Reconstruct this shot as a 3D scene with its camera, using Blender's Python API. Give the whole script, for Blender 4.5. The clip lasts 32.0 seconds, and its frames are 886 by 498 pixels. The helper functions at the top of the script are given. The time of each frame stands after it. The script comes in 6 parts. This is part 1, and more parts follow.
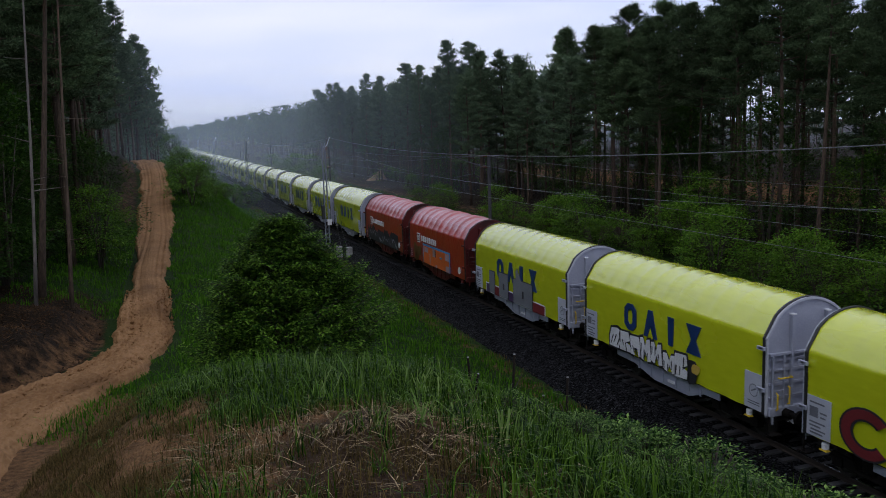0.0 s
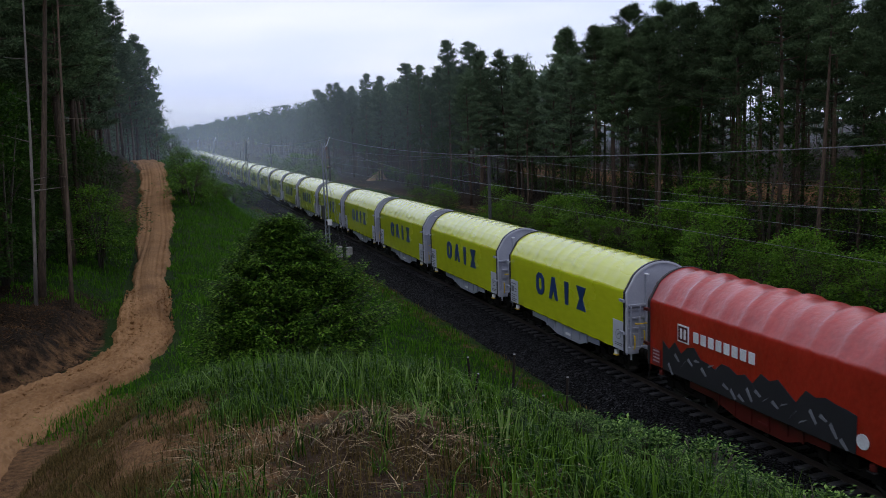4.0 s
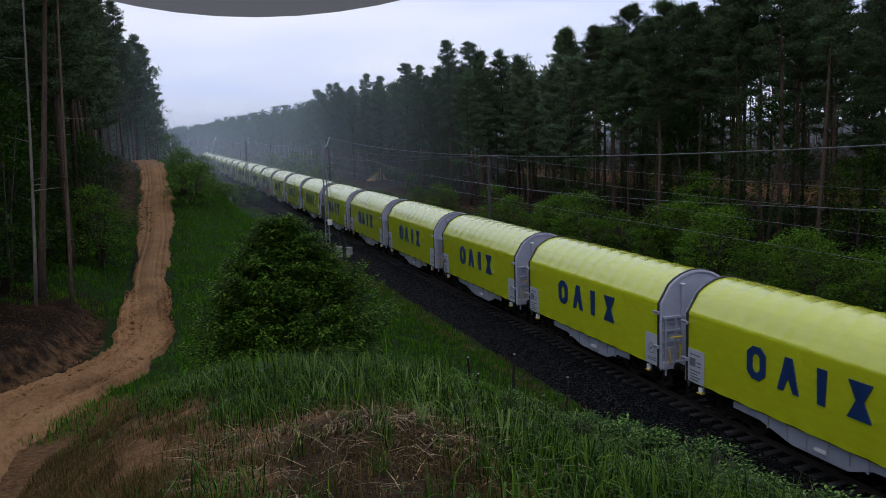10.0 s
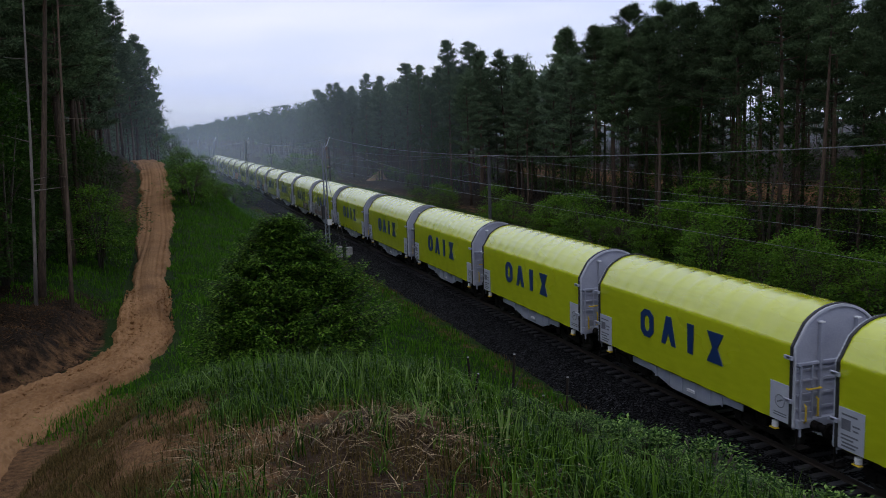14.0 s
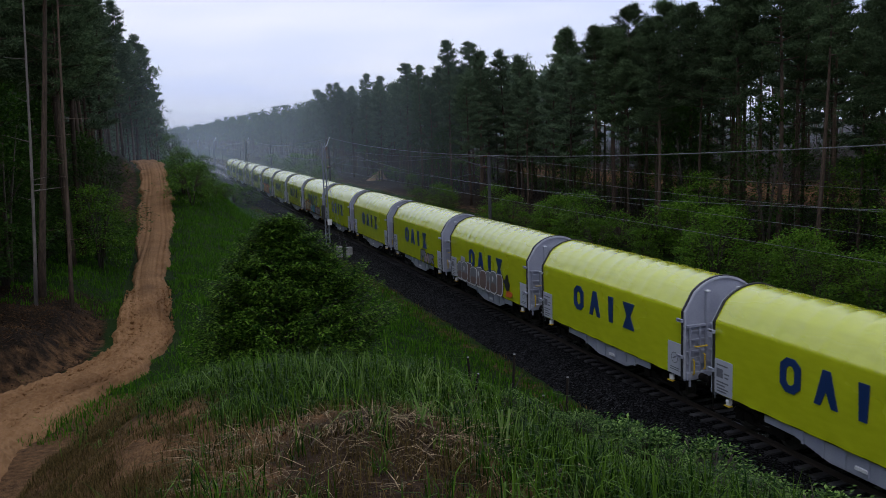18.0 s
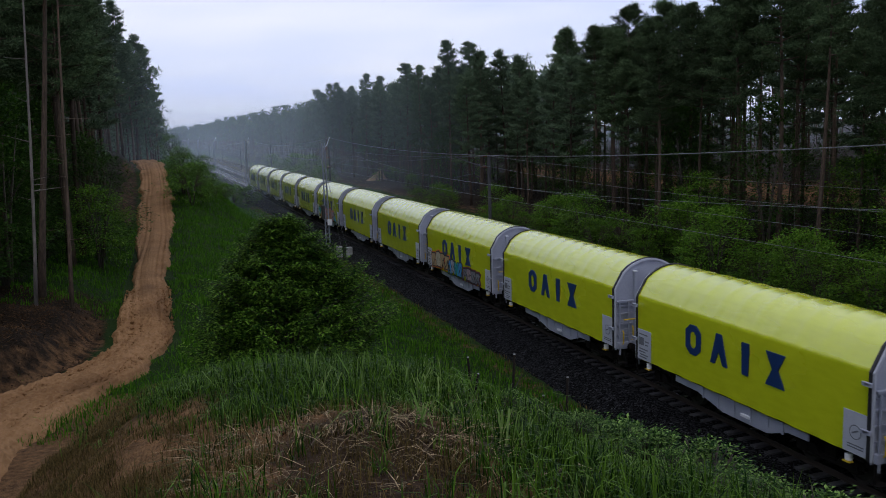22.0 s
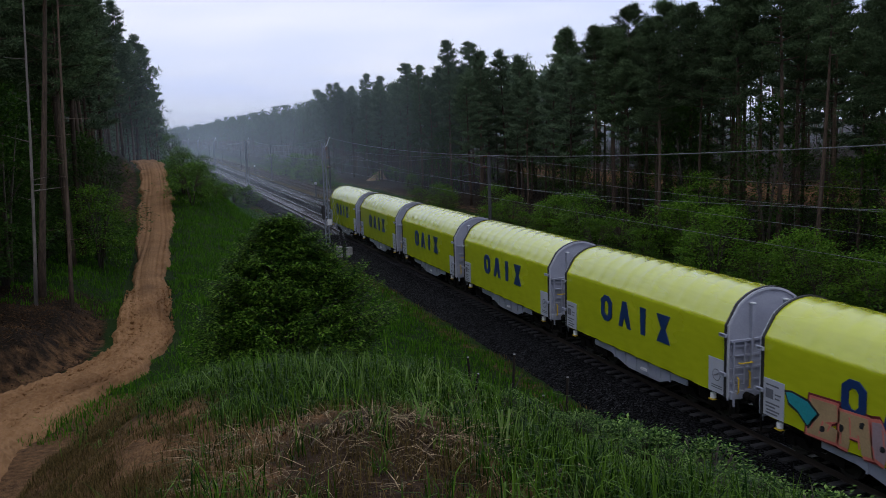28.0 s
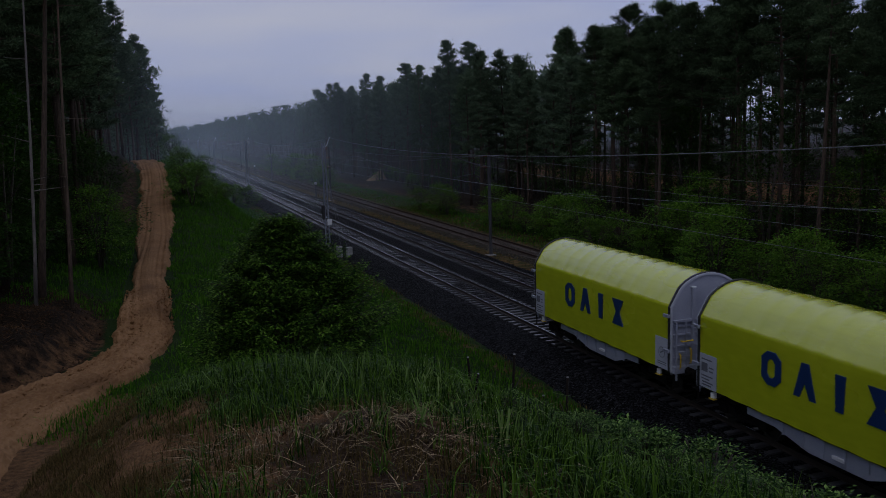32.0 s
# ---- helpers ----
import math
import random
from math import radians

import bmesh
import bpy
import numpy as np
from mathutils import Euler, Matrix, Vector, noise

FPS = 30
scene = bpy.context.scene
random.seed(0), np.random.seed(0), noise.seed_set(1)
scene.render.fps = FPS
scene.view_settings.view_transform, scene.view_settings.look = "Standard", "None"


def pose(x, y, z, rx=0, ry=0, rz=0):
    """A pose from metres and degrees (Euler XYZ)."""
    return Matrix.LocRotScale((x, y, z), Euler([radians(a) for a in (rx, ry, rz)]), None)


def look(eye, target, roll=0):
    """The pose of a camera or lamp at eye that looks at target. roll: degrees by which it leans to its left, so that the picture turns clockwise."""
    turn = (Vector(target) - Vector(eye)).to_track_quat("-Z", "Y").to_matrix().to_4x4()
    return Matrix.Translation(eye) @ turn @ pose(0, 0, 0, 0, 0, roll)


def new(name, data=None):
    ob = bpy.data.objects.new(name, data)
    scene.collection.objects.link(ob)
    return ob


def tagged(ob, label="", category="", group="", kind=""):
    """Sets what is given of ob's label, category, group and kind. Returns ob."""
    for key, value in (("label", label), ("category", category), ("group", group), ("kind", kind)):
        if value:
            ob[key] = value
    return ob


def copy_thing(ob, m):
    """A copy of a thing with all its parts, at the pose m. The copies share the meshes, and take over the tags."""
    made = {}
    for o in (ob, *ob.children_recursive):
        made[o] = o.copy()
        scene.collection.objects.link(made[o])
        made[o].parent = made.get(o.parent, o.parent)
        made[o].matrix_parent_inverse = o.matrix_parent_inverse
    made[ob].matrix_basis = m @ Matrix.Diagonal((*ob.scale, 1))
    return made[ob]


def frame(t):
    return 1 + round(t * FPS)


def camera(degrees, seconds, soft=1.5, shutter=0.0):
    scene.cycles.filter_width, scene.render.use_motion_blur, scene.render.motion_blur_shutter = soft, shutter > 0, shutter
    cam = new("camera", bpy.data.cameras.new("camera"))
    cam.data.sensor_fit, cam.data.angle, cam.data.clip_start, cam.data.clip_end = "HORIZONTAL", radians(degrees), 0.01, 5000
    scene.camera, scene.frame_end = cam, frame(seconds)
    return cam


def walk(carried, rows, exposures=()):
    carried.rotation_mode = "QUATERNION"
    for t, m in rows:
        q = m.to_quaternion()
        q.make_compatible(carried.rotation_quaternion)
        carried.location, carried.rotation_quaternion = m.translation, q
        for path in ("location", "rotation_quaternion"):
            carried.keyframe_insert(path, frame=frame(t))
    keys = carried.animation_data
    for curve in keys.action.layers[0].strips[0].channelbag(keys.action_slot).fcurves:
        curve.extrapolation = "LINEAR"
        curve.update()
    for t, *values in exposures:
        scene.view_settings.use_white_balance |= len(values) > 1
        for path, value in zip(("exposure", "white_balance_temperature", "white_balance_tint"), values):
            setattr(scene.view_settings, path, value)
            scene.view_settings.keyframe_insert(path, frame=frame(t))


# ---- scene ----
# The camera stands still on a sandy mound beside a double-track railway line.
EYE = Vector((-17.539, 0.0, 9.395))
AIM = EYE + Vector((0.32069, 0.93668, -0.14065)) * 50
cam = camera(55.03, 32.0, soft=0.65, shutter=0.12)
walk(cam, [(0.0, look(EYE, AIM, -1.828)), (32.0, look(EYE, AIM, -1.828))],
     exposures=[(0.0, 0.0, 6500, 10), (1.0, 0.01, 6500, 10), (2.0, 0.07, 6500, 10), (3.0, 0.15, 6500, 10), (3.6, 0.14, 6500, 10), (5.4, 0.03, 6500, 10), (6.5, 0.0, 6500, 10), (28.0, 0.0, 6500, 10),
                (29.0, -0.05, 6480, 10.5), (30.0, -0.2, 6380, 12), (31.0, -0.55, 6250, 15), (32.0, -1.1, 6150, 15)])

# ---- world and light: rainy overcast afternoon ----
world = bpy.data.worlds.new("overcast_sky")
scene.world = world
world.use_nodes = True
wn, wl = world.node_tree.nodes, world.node_tree.links
wn.clear()
sky = wn.new("ShaderNodeTexSky")
sky.sky_type = "NISHITA"
sky.sun_disc = False
sky.sun_elevation, sky.sun_rotation = radians(38), radians(205)
tc = wn.new("ShaderNodeTexCoord")
mp = wn.new("ShaderNodeMapping")
mp.inputs["Scale"].default_value = (1.6, 1.6, 9.0)
cl = wn.new("ShaderNodeTexNoise")
cl.inputs["Scale"].default_value = 1.5
cl.inputs["Detail"].default_value = 3.0
cr = wn.new("ShaderNodeValToRGB")
cr.color_ramp.elements[0].position, cr.color_ramp.elements[0].color = 0.35, (0.62, 0.70, 1.0, 1)
cr.color_ramp.elements[1].position, cr.color_ramp.elements[1].color = 0.66, (0.83, 0.86, 1.0, 1)
mxw = wn.new("ShaderNodeMix")
mxw.data_type = "RGBA"
mxw.inputs[0].default_value = 0.93
scl = wn.new("ShaderNodeVectorMath")
scl.operation = "SCALE"
scl.inputs["Scale"].default_value = 0.10
sep = wn.new("ShaderNodeSeparateXYZ")
dim = wn.new("ShaderNodeMapRange")
dim.inputs["From Min"].default_value, dim.inputs["From Max"].default_value = 0.15, 0.8
dim.inputs["To Min"].default_value, dim.inputs["To Max"].default_value = 1.0, 0.85
heavy = wn.new("ShaderNodeVectorMath")
heavy.operation = "SCALE"
bg = wn.new("ShaderNodeBackground")
bg.inputs["Strength"].default_value = 1.06
wo = wn.new("ShaderNodeOutputWorld")
wl.new(tc.outputs["Generated"], mp.inputs["Vector"])
wl.new(mp.outputs["Vector"], cl.inputs["Vector"])
wl.new(cl.outputs["Fac"], cr.inputs["Fac"])
wl.new(sky.outputs["Color"], scl.inputs[0])
wl.new(scl.outputs["Vector"], mxw.inputs[6])
wl.new(cr.outputs["Color"], mxw.inputs[7])
wl.new(tc.outputs["Generated"], sep.inputs[0])
wl.new(sep.outputs["Z"], dim.inputs["Value"])
wl.new(mxw.outputs[2], heavy.inputs[0])
wl.new(dim.outputs[0], heavy.inputs["Scale"])
wl.new(heavy.outputs["Vector"], bg.inputs["Color"])
wl.new(bg.outputs["Background"], wo.inputs["Surface"])
sun_data = bpy.data.lights.new("sun", "SUN")
sun_data.energy, sun_data.angle, sun_data.color = 0.5, radians(25), (1.0, 0.97, 0.93)
sun = new("sun", sun_data)
sun.matrix_world = look((-12, -18, 60), (0, 10, 0))


# ---- materials ----
def surface(name, c1, c2, scale=4.0, rough=0.8, metal=0.0, bump=0.2, fine=40.0, per_object=0.0, per_island=0.0,
            rough_var=0.1, spec=0.5, stretch=(1, 1, 1), c3=None, amount3=0.45, height=0.02, coat=0.0, coat_ior=1.5):
    """A procedural surface: two tones mixed by broad and fine noise, an optional third tone in patches, fine relief."""
    m = bpy.data.materials.new(name)
    m.use_nodes = True
    n, l = m.node_tree.nodes, m.node_tree.links
    b = n["Principled BSDF"]
    co = n.new("ShaderNodeTexCoord")
    ma = n.new("ShaderNodeMapping")
    ma.inputs["Scale"].default_value = stretch
    l.new(co.outputs["Object"], ma.inputs["Vector"])
    n1 = n.new("ShaderNodeTexNoise")
    n1.inputs["Scale"].default_value = scale
    n1.inputs["Detail"].default_value = 4.0
    n2 = n.new("ShaderNodeTexNoise")
    n2.inputs["Scale"].default_value = fine
    n2.inputs["Detail"].default_value = 3.0
    l.new(ma.outputs["Vector"], n1.inputs["Vector"])
    l.new(ma.outputs["Vector"], n2.inputs["Vector"])
    add = n.new("ShaderNodeMath")
    add.operation = "ADD"
    l.new(n1.outputs["Fac"], add.inputs[0])
    l.new(n2.outputs["Fac"], add.inputs[1])
    mr = n.new("ShaderNodeMapRange")
    mr.inputs["From Min"].default_value, mr.inputs["From Max"].default_value = 0.72, 1.28
    l.new(add.outputs[0], mr.inputs["Value"])
    mix = n.new("ShaderNodeMix")
    mix.data_type = "RGBA"
    mix.inputs[6].default_value, mix.inputs[7].default_value = (*c1, 1), (*c2, 1)
    l.new(mr.outputs[0], mix.inputs[0])
    out = mix.outputs[2]
    if c3:
        n3 = n.new("ShaderNodeTexNoise")
        n3.inputs["Scale"].default_value = scale * 0.37
        n3.inputs["Detail"].default_value = 5.0
        l.new(ma.outputs["Vector"], n3.inputs["Vector"])
        r3 = n.new("ShaderNodeMapRange")
        r3.inputs["From Min"].default_value, r3.inputs["From Max"].default_value = 1 - amount3 - 0.06, 1 - amount3 + 0.08
        l.new(n3.outputs["Fac"], r3.inputs["Value"])
        mix3 = n.new("ShaderNodeMix")
        mix3.data_type = "RGBA"
        mix3.inputs[7].default_value = (*c3, 1)
        l.new(r3.outputs[0], mix3.inputs[0])
        l.new(out, mix3.inputs[6])
        out = mix3.outputs[2]
    if per_object or per_island:
        hs = n.new("ShaderNodeHueSaturation")
        src = n.new("ShaderNodeObjectInfo").outputs["Random"] if per_object else n.new("ShaderNodeNewGeometry").outputs["Random Per Island"]
        rr = n.new("ShaderNodeMapRange")
        d = per_object or per_island
        rr.inputs["To Min"].default_value, rr.inputs["To Max"].default_value = 1 - d, 1 + d
        l.new(src, rr.inputs["Value"])
        l.new(rr.outputs[0], hs.inputs["Value"])
        l.new(out, hs.inputs["Color"])
        out = hs.outputs["Color"]
    l.new(out, b.inputs["Base Color"])
    rg = n.new("ShaderNodeMapRange")
    rg.inputs["To Min"].default_value, rg.inputs["To Max"].default_value = max(rough - rough_var, 0.03), min(rough + rough_var, 1)
    l.new(n1.outputs["Fac"], rg.inputs["Value"])
    l.new(rg.outputs[0], b.inputs["Roughness"])
    b.inputs["Metallic"].default_value = metal
    b.inputs["Specular IOR Level"].default_value = spec
    b.inputs["Coat Weight"].default_value, b.inputs["Coat Roughness"].default_value = coat, 0.22
    b.inputs["Coat IOR"].default_value = coat_ior
    if bump:
        bp = n.new("ShaderNodeBump")
        bp.inputs["Strength"].default_value, bp.inputs["Distance"].default_value = bump, height
        l.new(add.outputs[0], bp.inputs["Height"])
        l.new(bp.outputs["Normal"], b.inputs["Normal"])
    return m


def leafy(name, c1, c2, through_light=0.35, rough=0.55, spread=0.35, spec=0.35, bias=1.0):
    """Foliage: each leaf has a tone of its own, and some light passes through it. bias over 1: more of the darker leaves."""
    m = bpy.data.materials.new(name)
    m.use_nodes = True
    n, l = m.node_tree.nodes, m.node_tree.links
    b, o = n["Principled BSDF"], n["Material Output"]
    ge = n.new("ShaderNodeNewGeometry")
    oi = n.new("ShaderNodeObjectInfo")
    mix = n.new("ShaderNodeMix")
    mix.data_type = "RGBA"
    mix.inputs[6].default_value, mix.inputs[7].default_value = (*c1, 1), (*c2, 1)
    pw = n.new("ShaderNodeMath")
    pw.operation = "POWER"
    pw.inputs[1].default_value = bias
    l.new(ge.outputs["Random Per Island"], pw.inputs[0])
    l.new(pw.outputs[0], mix.inputs[0])
    hs = n.new("ShaderNodeHueSaturation")
    rr = n.new("ShaderNodeMapRange")
    rr.inputs["To Min"].default_value, rr.inputs["To Max"].default_value = 1 - spread, 1 + spread
    l.new(oi.outputs["Random"], rr.inputs["Value"])
    l.new(rr.outputs[0], hs.inputs["Value"])
    l.new(mix.outputs[2], hs.inputs["Color"])
    l.new(hs.outputs["Color"], b.inputs["Base Color"])
    b.inputs["Roughness"].default_value = rough
    b.inputs["Specular IOR Level"].default_value = spec
    tr = n.new("ShaderNodeBsdfTranslucent")
    l.new(hs.outputs["Color"], tr.inputs["Color"])
    ms = n.new("ShaderNodeMixShader")
    ms.inputs[0].default_value = through_light
    l.new(b.outputs[0], ms.inputs[1])
    l.new(tr.outputs[0], ms.inputs[2])
    l.new(ms.outputs[0], o.inputs["Surface"])
    return m


M = {}
M["yellow"] = surface("yellow_tarpaulin", (0.50, 0.56, 0.010), (0.58, 0.64, 0.016), 0.5, 0.27, 0, 0.10, 6, stretch=(1, 0.3, 1), per_object=0.06, rough_var=0.03, height=0.03, spec=0.6, coat=1.0, coat_ior=1.65)
M["red"] = surface("red_tarpaulin", (0.31, 0.015, 0.008), (0.43, 0.024, 0.012), 0.8, 0.36, 0, 0.4, 6, per_object=0.1, c3=(0.24, 0.011, 0.007), amount3=0.4, height=0.04, spec=0.4, coat=0.9, coat_ior=1.6)
M["wagon_grey"] = surface("light_grey_paint", (0.30, 0.32, 0.40), (0.38, 0.40, 0.47), 2.0, 0.4, 0, 0.1, 30, c3=(0.28, 0.28, 0.30), amount3=0.35)
M["wagon_red"] = surface("dark_red_paint", (0.070, 0.006, 0.005), (0.11, 0.009, 0.006), 2.0, 0.5, 0, 0.1, 30, c3=(0.04, 0.008, 0.006), amount3=0.45)
M["panel"] = surface("pale_panel_paint", (0.42, 0.44, 0.50), (0.50, 0.52, 0.57), 3.0, 0.4, 0, 0.05, 30)
M["black"] = surface("black_rubber", (0.012, 0.012, 0.014), (0.025, 0.025, 0.028), 5.0, 0.6, 0, 0.1, 40)
M["bar_dark"] = surface("dark_print", (0.11, 0.115, 0.135), (0.17, 0.175, 0.20), 5.0, 0.6, 0, 0.0, 40)
M["handle"] = surface("yellow_paint", (0.62, 0.42, 0.02), (0.72, 0.50, 0.03), 5.0, 0.45, 0, 0.05, 40)
M["white"] = surface("white_paint", (0.68, 0.69, 0.72), (0.78, 0.79, 0.80), 5.0, 0.5, 0, 0.1, 40)
M["blue"] = surface("dark_blue_print", (0.006, 0.028, 0.11), (0.010, 0.040, 0.15), 1.5, 0.45, 0, 0.1, 20)
M["bogie"] = surface("grimy_bogie_steel", (0.006, 0.0055, 0.005), (0.016, 0.013, 0.011), 3.0, 0.9, 0.0, 0.3, 30, spec=0.1)
M["wheel"] = surface("worn_wheel_steel", (0.020, 0.018, 0.016), (0.045, 0.040, 0.036), 3.0, 0.6, 0.3, 0.1, 30)
M["rail"] = surface("rail_steel", (0.026, 0.020, 0.017), (0.050, 0.038, 0.030), 3.0, 0.6, 0.1, 0.1, 30, spec=0.3)
M["rail_head"] = surface("polished_rail_head", (0.62, 0.62, 0.64), (0.72, 0.72, 0.74), 3.0, 0.22, 1.0, 0.0, 30)
M["rail_rust"] = surface("rusty_rail", (0.035, 0.022, 0.015), (0.065, 0.040, 0.026), 3.0, 0.75, 0.1, 0.2, 30, spec=0.2)
M["sleeper"] = surface("wet_concrete", (0.028, 0.028, 0.030), (0.052, 0.052, 0.055), 2.0, 0.5, 0, 0.1, 30, per_object=0.2, spec=0.3, coat=1.0, coat_ior=1.52)
M["sleeper_rest"] = surface("wet_concrete_far", (0.028, 0.028, 0.030), (0.052, 0.052, 0.055), 2.0, 0.5, 0, 0.1, 30, per_island=0.2, spec=0.3, coat=1.0, coat_ior=1.52)
M["timber"] = surface("old_timber_sleeper", (0.05, 0.038, 0.03), (0.09, 0.07, 0.055), 3.0, 0.85, 0, 0.4, 30, per_island=0.2)
M["concrete"] = surface("concrete", (0.24, 0.24, 0.24), (0.34, 0.34, 0.34), 1.5, 0.8, 0, 0.3, 30, c3=(0.16, 0.16, 0.155), amount3=0.4)
M["steel_mast"] = surface("weathered_galvanised_steel", (0.15, 0.165, 0.21), (0.24, 0.26, 0.31), 2.0, 0.5, 0.2, 0.1, 30)
M["dark_steel"] = surface("dark_painted_steel", (0.05, 0.05, 0.055), (0.09, 0.09, 0.095), 2.0, 0.6, 0.2, 0.1, 30)
M["wire"] = surface("wet_copper_wire", (0.10, 0.105, 0.115), (0.15, 0.155, 0.165), 2.0, 0.4, 0.3, 0.0, 30)
M["insulator"] = surface("brown_porcelain", (0.10, 0.04, 0.025), (0.16, 0.06, 0.04), 5.0, 0.2, 0, 0.0, 30)
M["bark_pine"] = surface("pine_bark", (0.044, 0.034, 0.027), (0.110, 0.078, 0.056), 2.5, 0.9, 0, 0.8, 14, per_object=0.4, stretch=(1, 1, 0.3), c3=(0.15, 0.082, 0.050), amount3=0.36, height=0.04, spec=0.15)
M["bark_grey"] = surface("grey_bark", (0.085, 0.075, 0.066), (0.17, 0.15, 0.135), 2.5, 0.9, 0, 0.7, 14, per_object=0.25, stretch=(1, 1, 0.3), c3=(0.24, 0.23, 0.21), amount3=0.36, height=0.03)
M["bark_dark"] = surface("dark_bark", (0.035, 0.030, 0.024), (0.075, 0.06, 0.045), 3.0, 0.9, 0, 0.6, 16, per_object=0.25)
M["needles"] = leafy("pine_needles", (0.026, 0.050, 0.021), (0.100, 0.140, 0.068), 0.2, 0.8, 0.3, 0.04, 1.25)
# Paler copy of the needles: distance haze is put into the colour.
M["needles_hazed"] = leafy("hazed_pine_needles", (0.042, 0.076, 0.040), (0.135, 0.182, 0.108), 0.2, 0.8, 0.2, 0.04, 1.05)
M["leaves"] = leafy("broad_leaves", (0.030, 0.090, 0.007), (0.130, 0.240, 0.022), 0.35, 0.5, 0.25, 0.10, 1.15)
# Bush and low shrub: inner shade and wet glints are put into the leaf tones.
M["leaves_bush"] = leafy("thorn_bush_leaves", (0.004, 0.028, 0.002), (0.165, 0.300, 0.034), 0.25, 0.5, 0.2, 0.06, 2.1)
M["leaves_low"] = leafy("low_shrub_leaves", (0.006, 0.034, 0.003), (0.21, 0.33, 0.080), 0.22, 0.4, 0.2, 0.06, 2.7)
# Darker copy of the broad leaves, with the forest's shade put into the colour.
M["leaves_shaded"] = leafy("shaded_broad_leaves", (0.012, 0.040, 0.005), (0.050, 0.110, 0.012), 0.3, 0.5, 0.2, 0.10, 1.3)
# The near-black blades carry the shade between tufts in their colour.
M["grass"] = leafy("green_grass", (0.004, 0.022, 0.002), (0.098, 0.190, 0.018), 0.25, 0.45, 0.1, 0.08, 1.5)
M["grass_strip"] = leafy("meadow_grass", (0.021, 0.083, 0.006), (0.095, 0.215, 0.016), 0.35, 0.6, 0.1, 0.03)
M["grass_dull"] = leafy("brownish_grass", (0.042, 0.034, 0.010), (0.175, 0.122, 0.046), 0.3, 0.6, 0.1, 0.04)
M["grass_pale"] = leafy("pale_broad_grass", (0.060, 0.13, 0.020), (0.18, 0.26, 0.075), 0.3, 0.5, 0.1, 0.06)
M["litter"] = leafy("fallen_leaves_and_twigs", (0.008, 0.005, 0.003), (0.085, 0.048, 0.022), 0.05, 0.8, 0.1, 0.05)
M["straw"] = leafy("dry_straw", (0.034, 0.023, 0.011), (0.50, 0.37, 0.21), 0.2, 0.6, 0.1, 0.12, 1.35)
M["sand"] = surface("wet_sand", (0.19, 0.098, 0.040), (0.31, 0.175, 0.082), 0.9, 0.9, 0, 0.9, 9, c3=(0.135, 0.070, 0.030), amount3=0.36, stretch=(1, 0.5, 1), height=0.08, spec=0.1)
M["stem"] = surface("dead_stem_bark", (0.012, 0.010, 0.008), (0.028, 0.022, 0.018), 5.0, 0.9, 0, 0.3, 40, spec=0.1)
M["sand_mound"] = surface("pale_sand", (0.25, 0.165, 0.10), (0.32, 0.22, 0.14), 0.9, 0.9, 0, 0.6, 9, height=0.05, spec=0.1)



def stone_bed(name, dark, light, scale, spec):
    """Crushed stone: cells with a tone, a facet and a gloss of their own."""
    m = bpy.data.materials.new(name)
    m.use_nodes = True
    n, l = m.node_tree.nodes, m.node_tree.links
    b = n["Principled BSDF"]
    co = n.new("ShaderNodeTexCoord")
    vo = n.new("ShaderNodeTexVoronoi")
    vo.inputs["Scale"].default_value = scale
    l.new(co.outputs["Object"], vo.inputs["Vector"])
    sp = n.new("ShaderNodeSeparateColor")
    l.new(vo.outputs["Color"], sp.inputs[0])
    # Only a few cells take the light tone: wet sparkle painted as bright stones.
    pw = n.new("ShaderNodeMath")
    pw.operation = "POWER"
    pw.inputs[1].default_value = 9.0
    l.new(sp.outputs[0], pw.inputs[0])
    mix = n.new("ShaderNodeMix")
    mix.data_type = "RGBA"
    mix.inputs[6].default_value, mix.inputs[7].default_value = (*dark, 1), (*light, 1)
    l.new(pw.outputs[0], mix.inputs[0])
    no = n.new("ShaderNodeTexNoise")
    no.inputs["Scale"].default_value = 0.5
    hs = n.new("ShaderNodeHueSaturation")
    rr = n.new("ShaderNodeMapRange")
    rr.inputs["To Min"].default_value, rr.inputs["To Max"].default_value = 0.6, 1.4
    l.new(co.outputs["Object"], no.inputs["Vector"])
    l.new(no.outputs["Fac"], rr.inputs["Value"])
    l.new(rr.outputs[0], hs.inputs["Value"])
    l.new(mix.outputs[2], hs.inputs["Color"])
    l.new(hs.outputs["Color"], b.inputs["Base Color"])
    rg = n.new("ShaderNodeMapRange")
    rg.inputs["To Min"].default_value, rg.inputs["To Max"].default_value = 0.45, 1.0
    b.inputs["Specular IOR Level"].default_value = spec
    l.new(sp.outputs[1], rg.inputs["Value"])
    l.new(rg.outputs[0], b.inputs["Roughness"])
    ad = n.new("ShaderNodeMath")
    ad.operation = "SUBTRACT"
    l.new(sp.outputs[2], ad.inputs[0])
    l.new(vo.outputs["Distance"], ad.inputs[1])
    bp = n.new("ShaderNodeBump")
    bp.inputs["Strength"].default_value, bp.inputs["Distance"].default_value = 1.0, 0.05
    l.new(ad.outputs[0], bp.inputs["Height"])
    l.new(bp.outputs["Normal"], b.inputs["Normal"])
    return m


M["ballast"] = stone_bed("wet_crushed_stone", (0.0010, 0.0010, 0.0013), (0.062, 0.062, 0.068), 19.0, 0.05)
M["ballast_old"] = stone_bed("old_ballast", (0.030, 0.026, 0.018), (0.13, 0.11, 0.08), 15.0, 0.035)


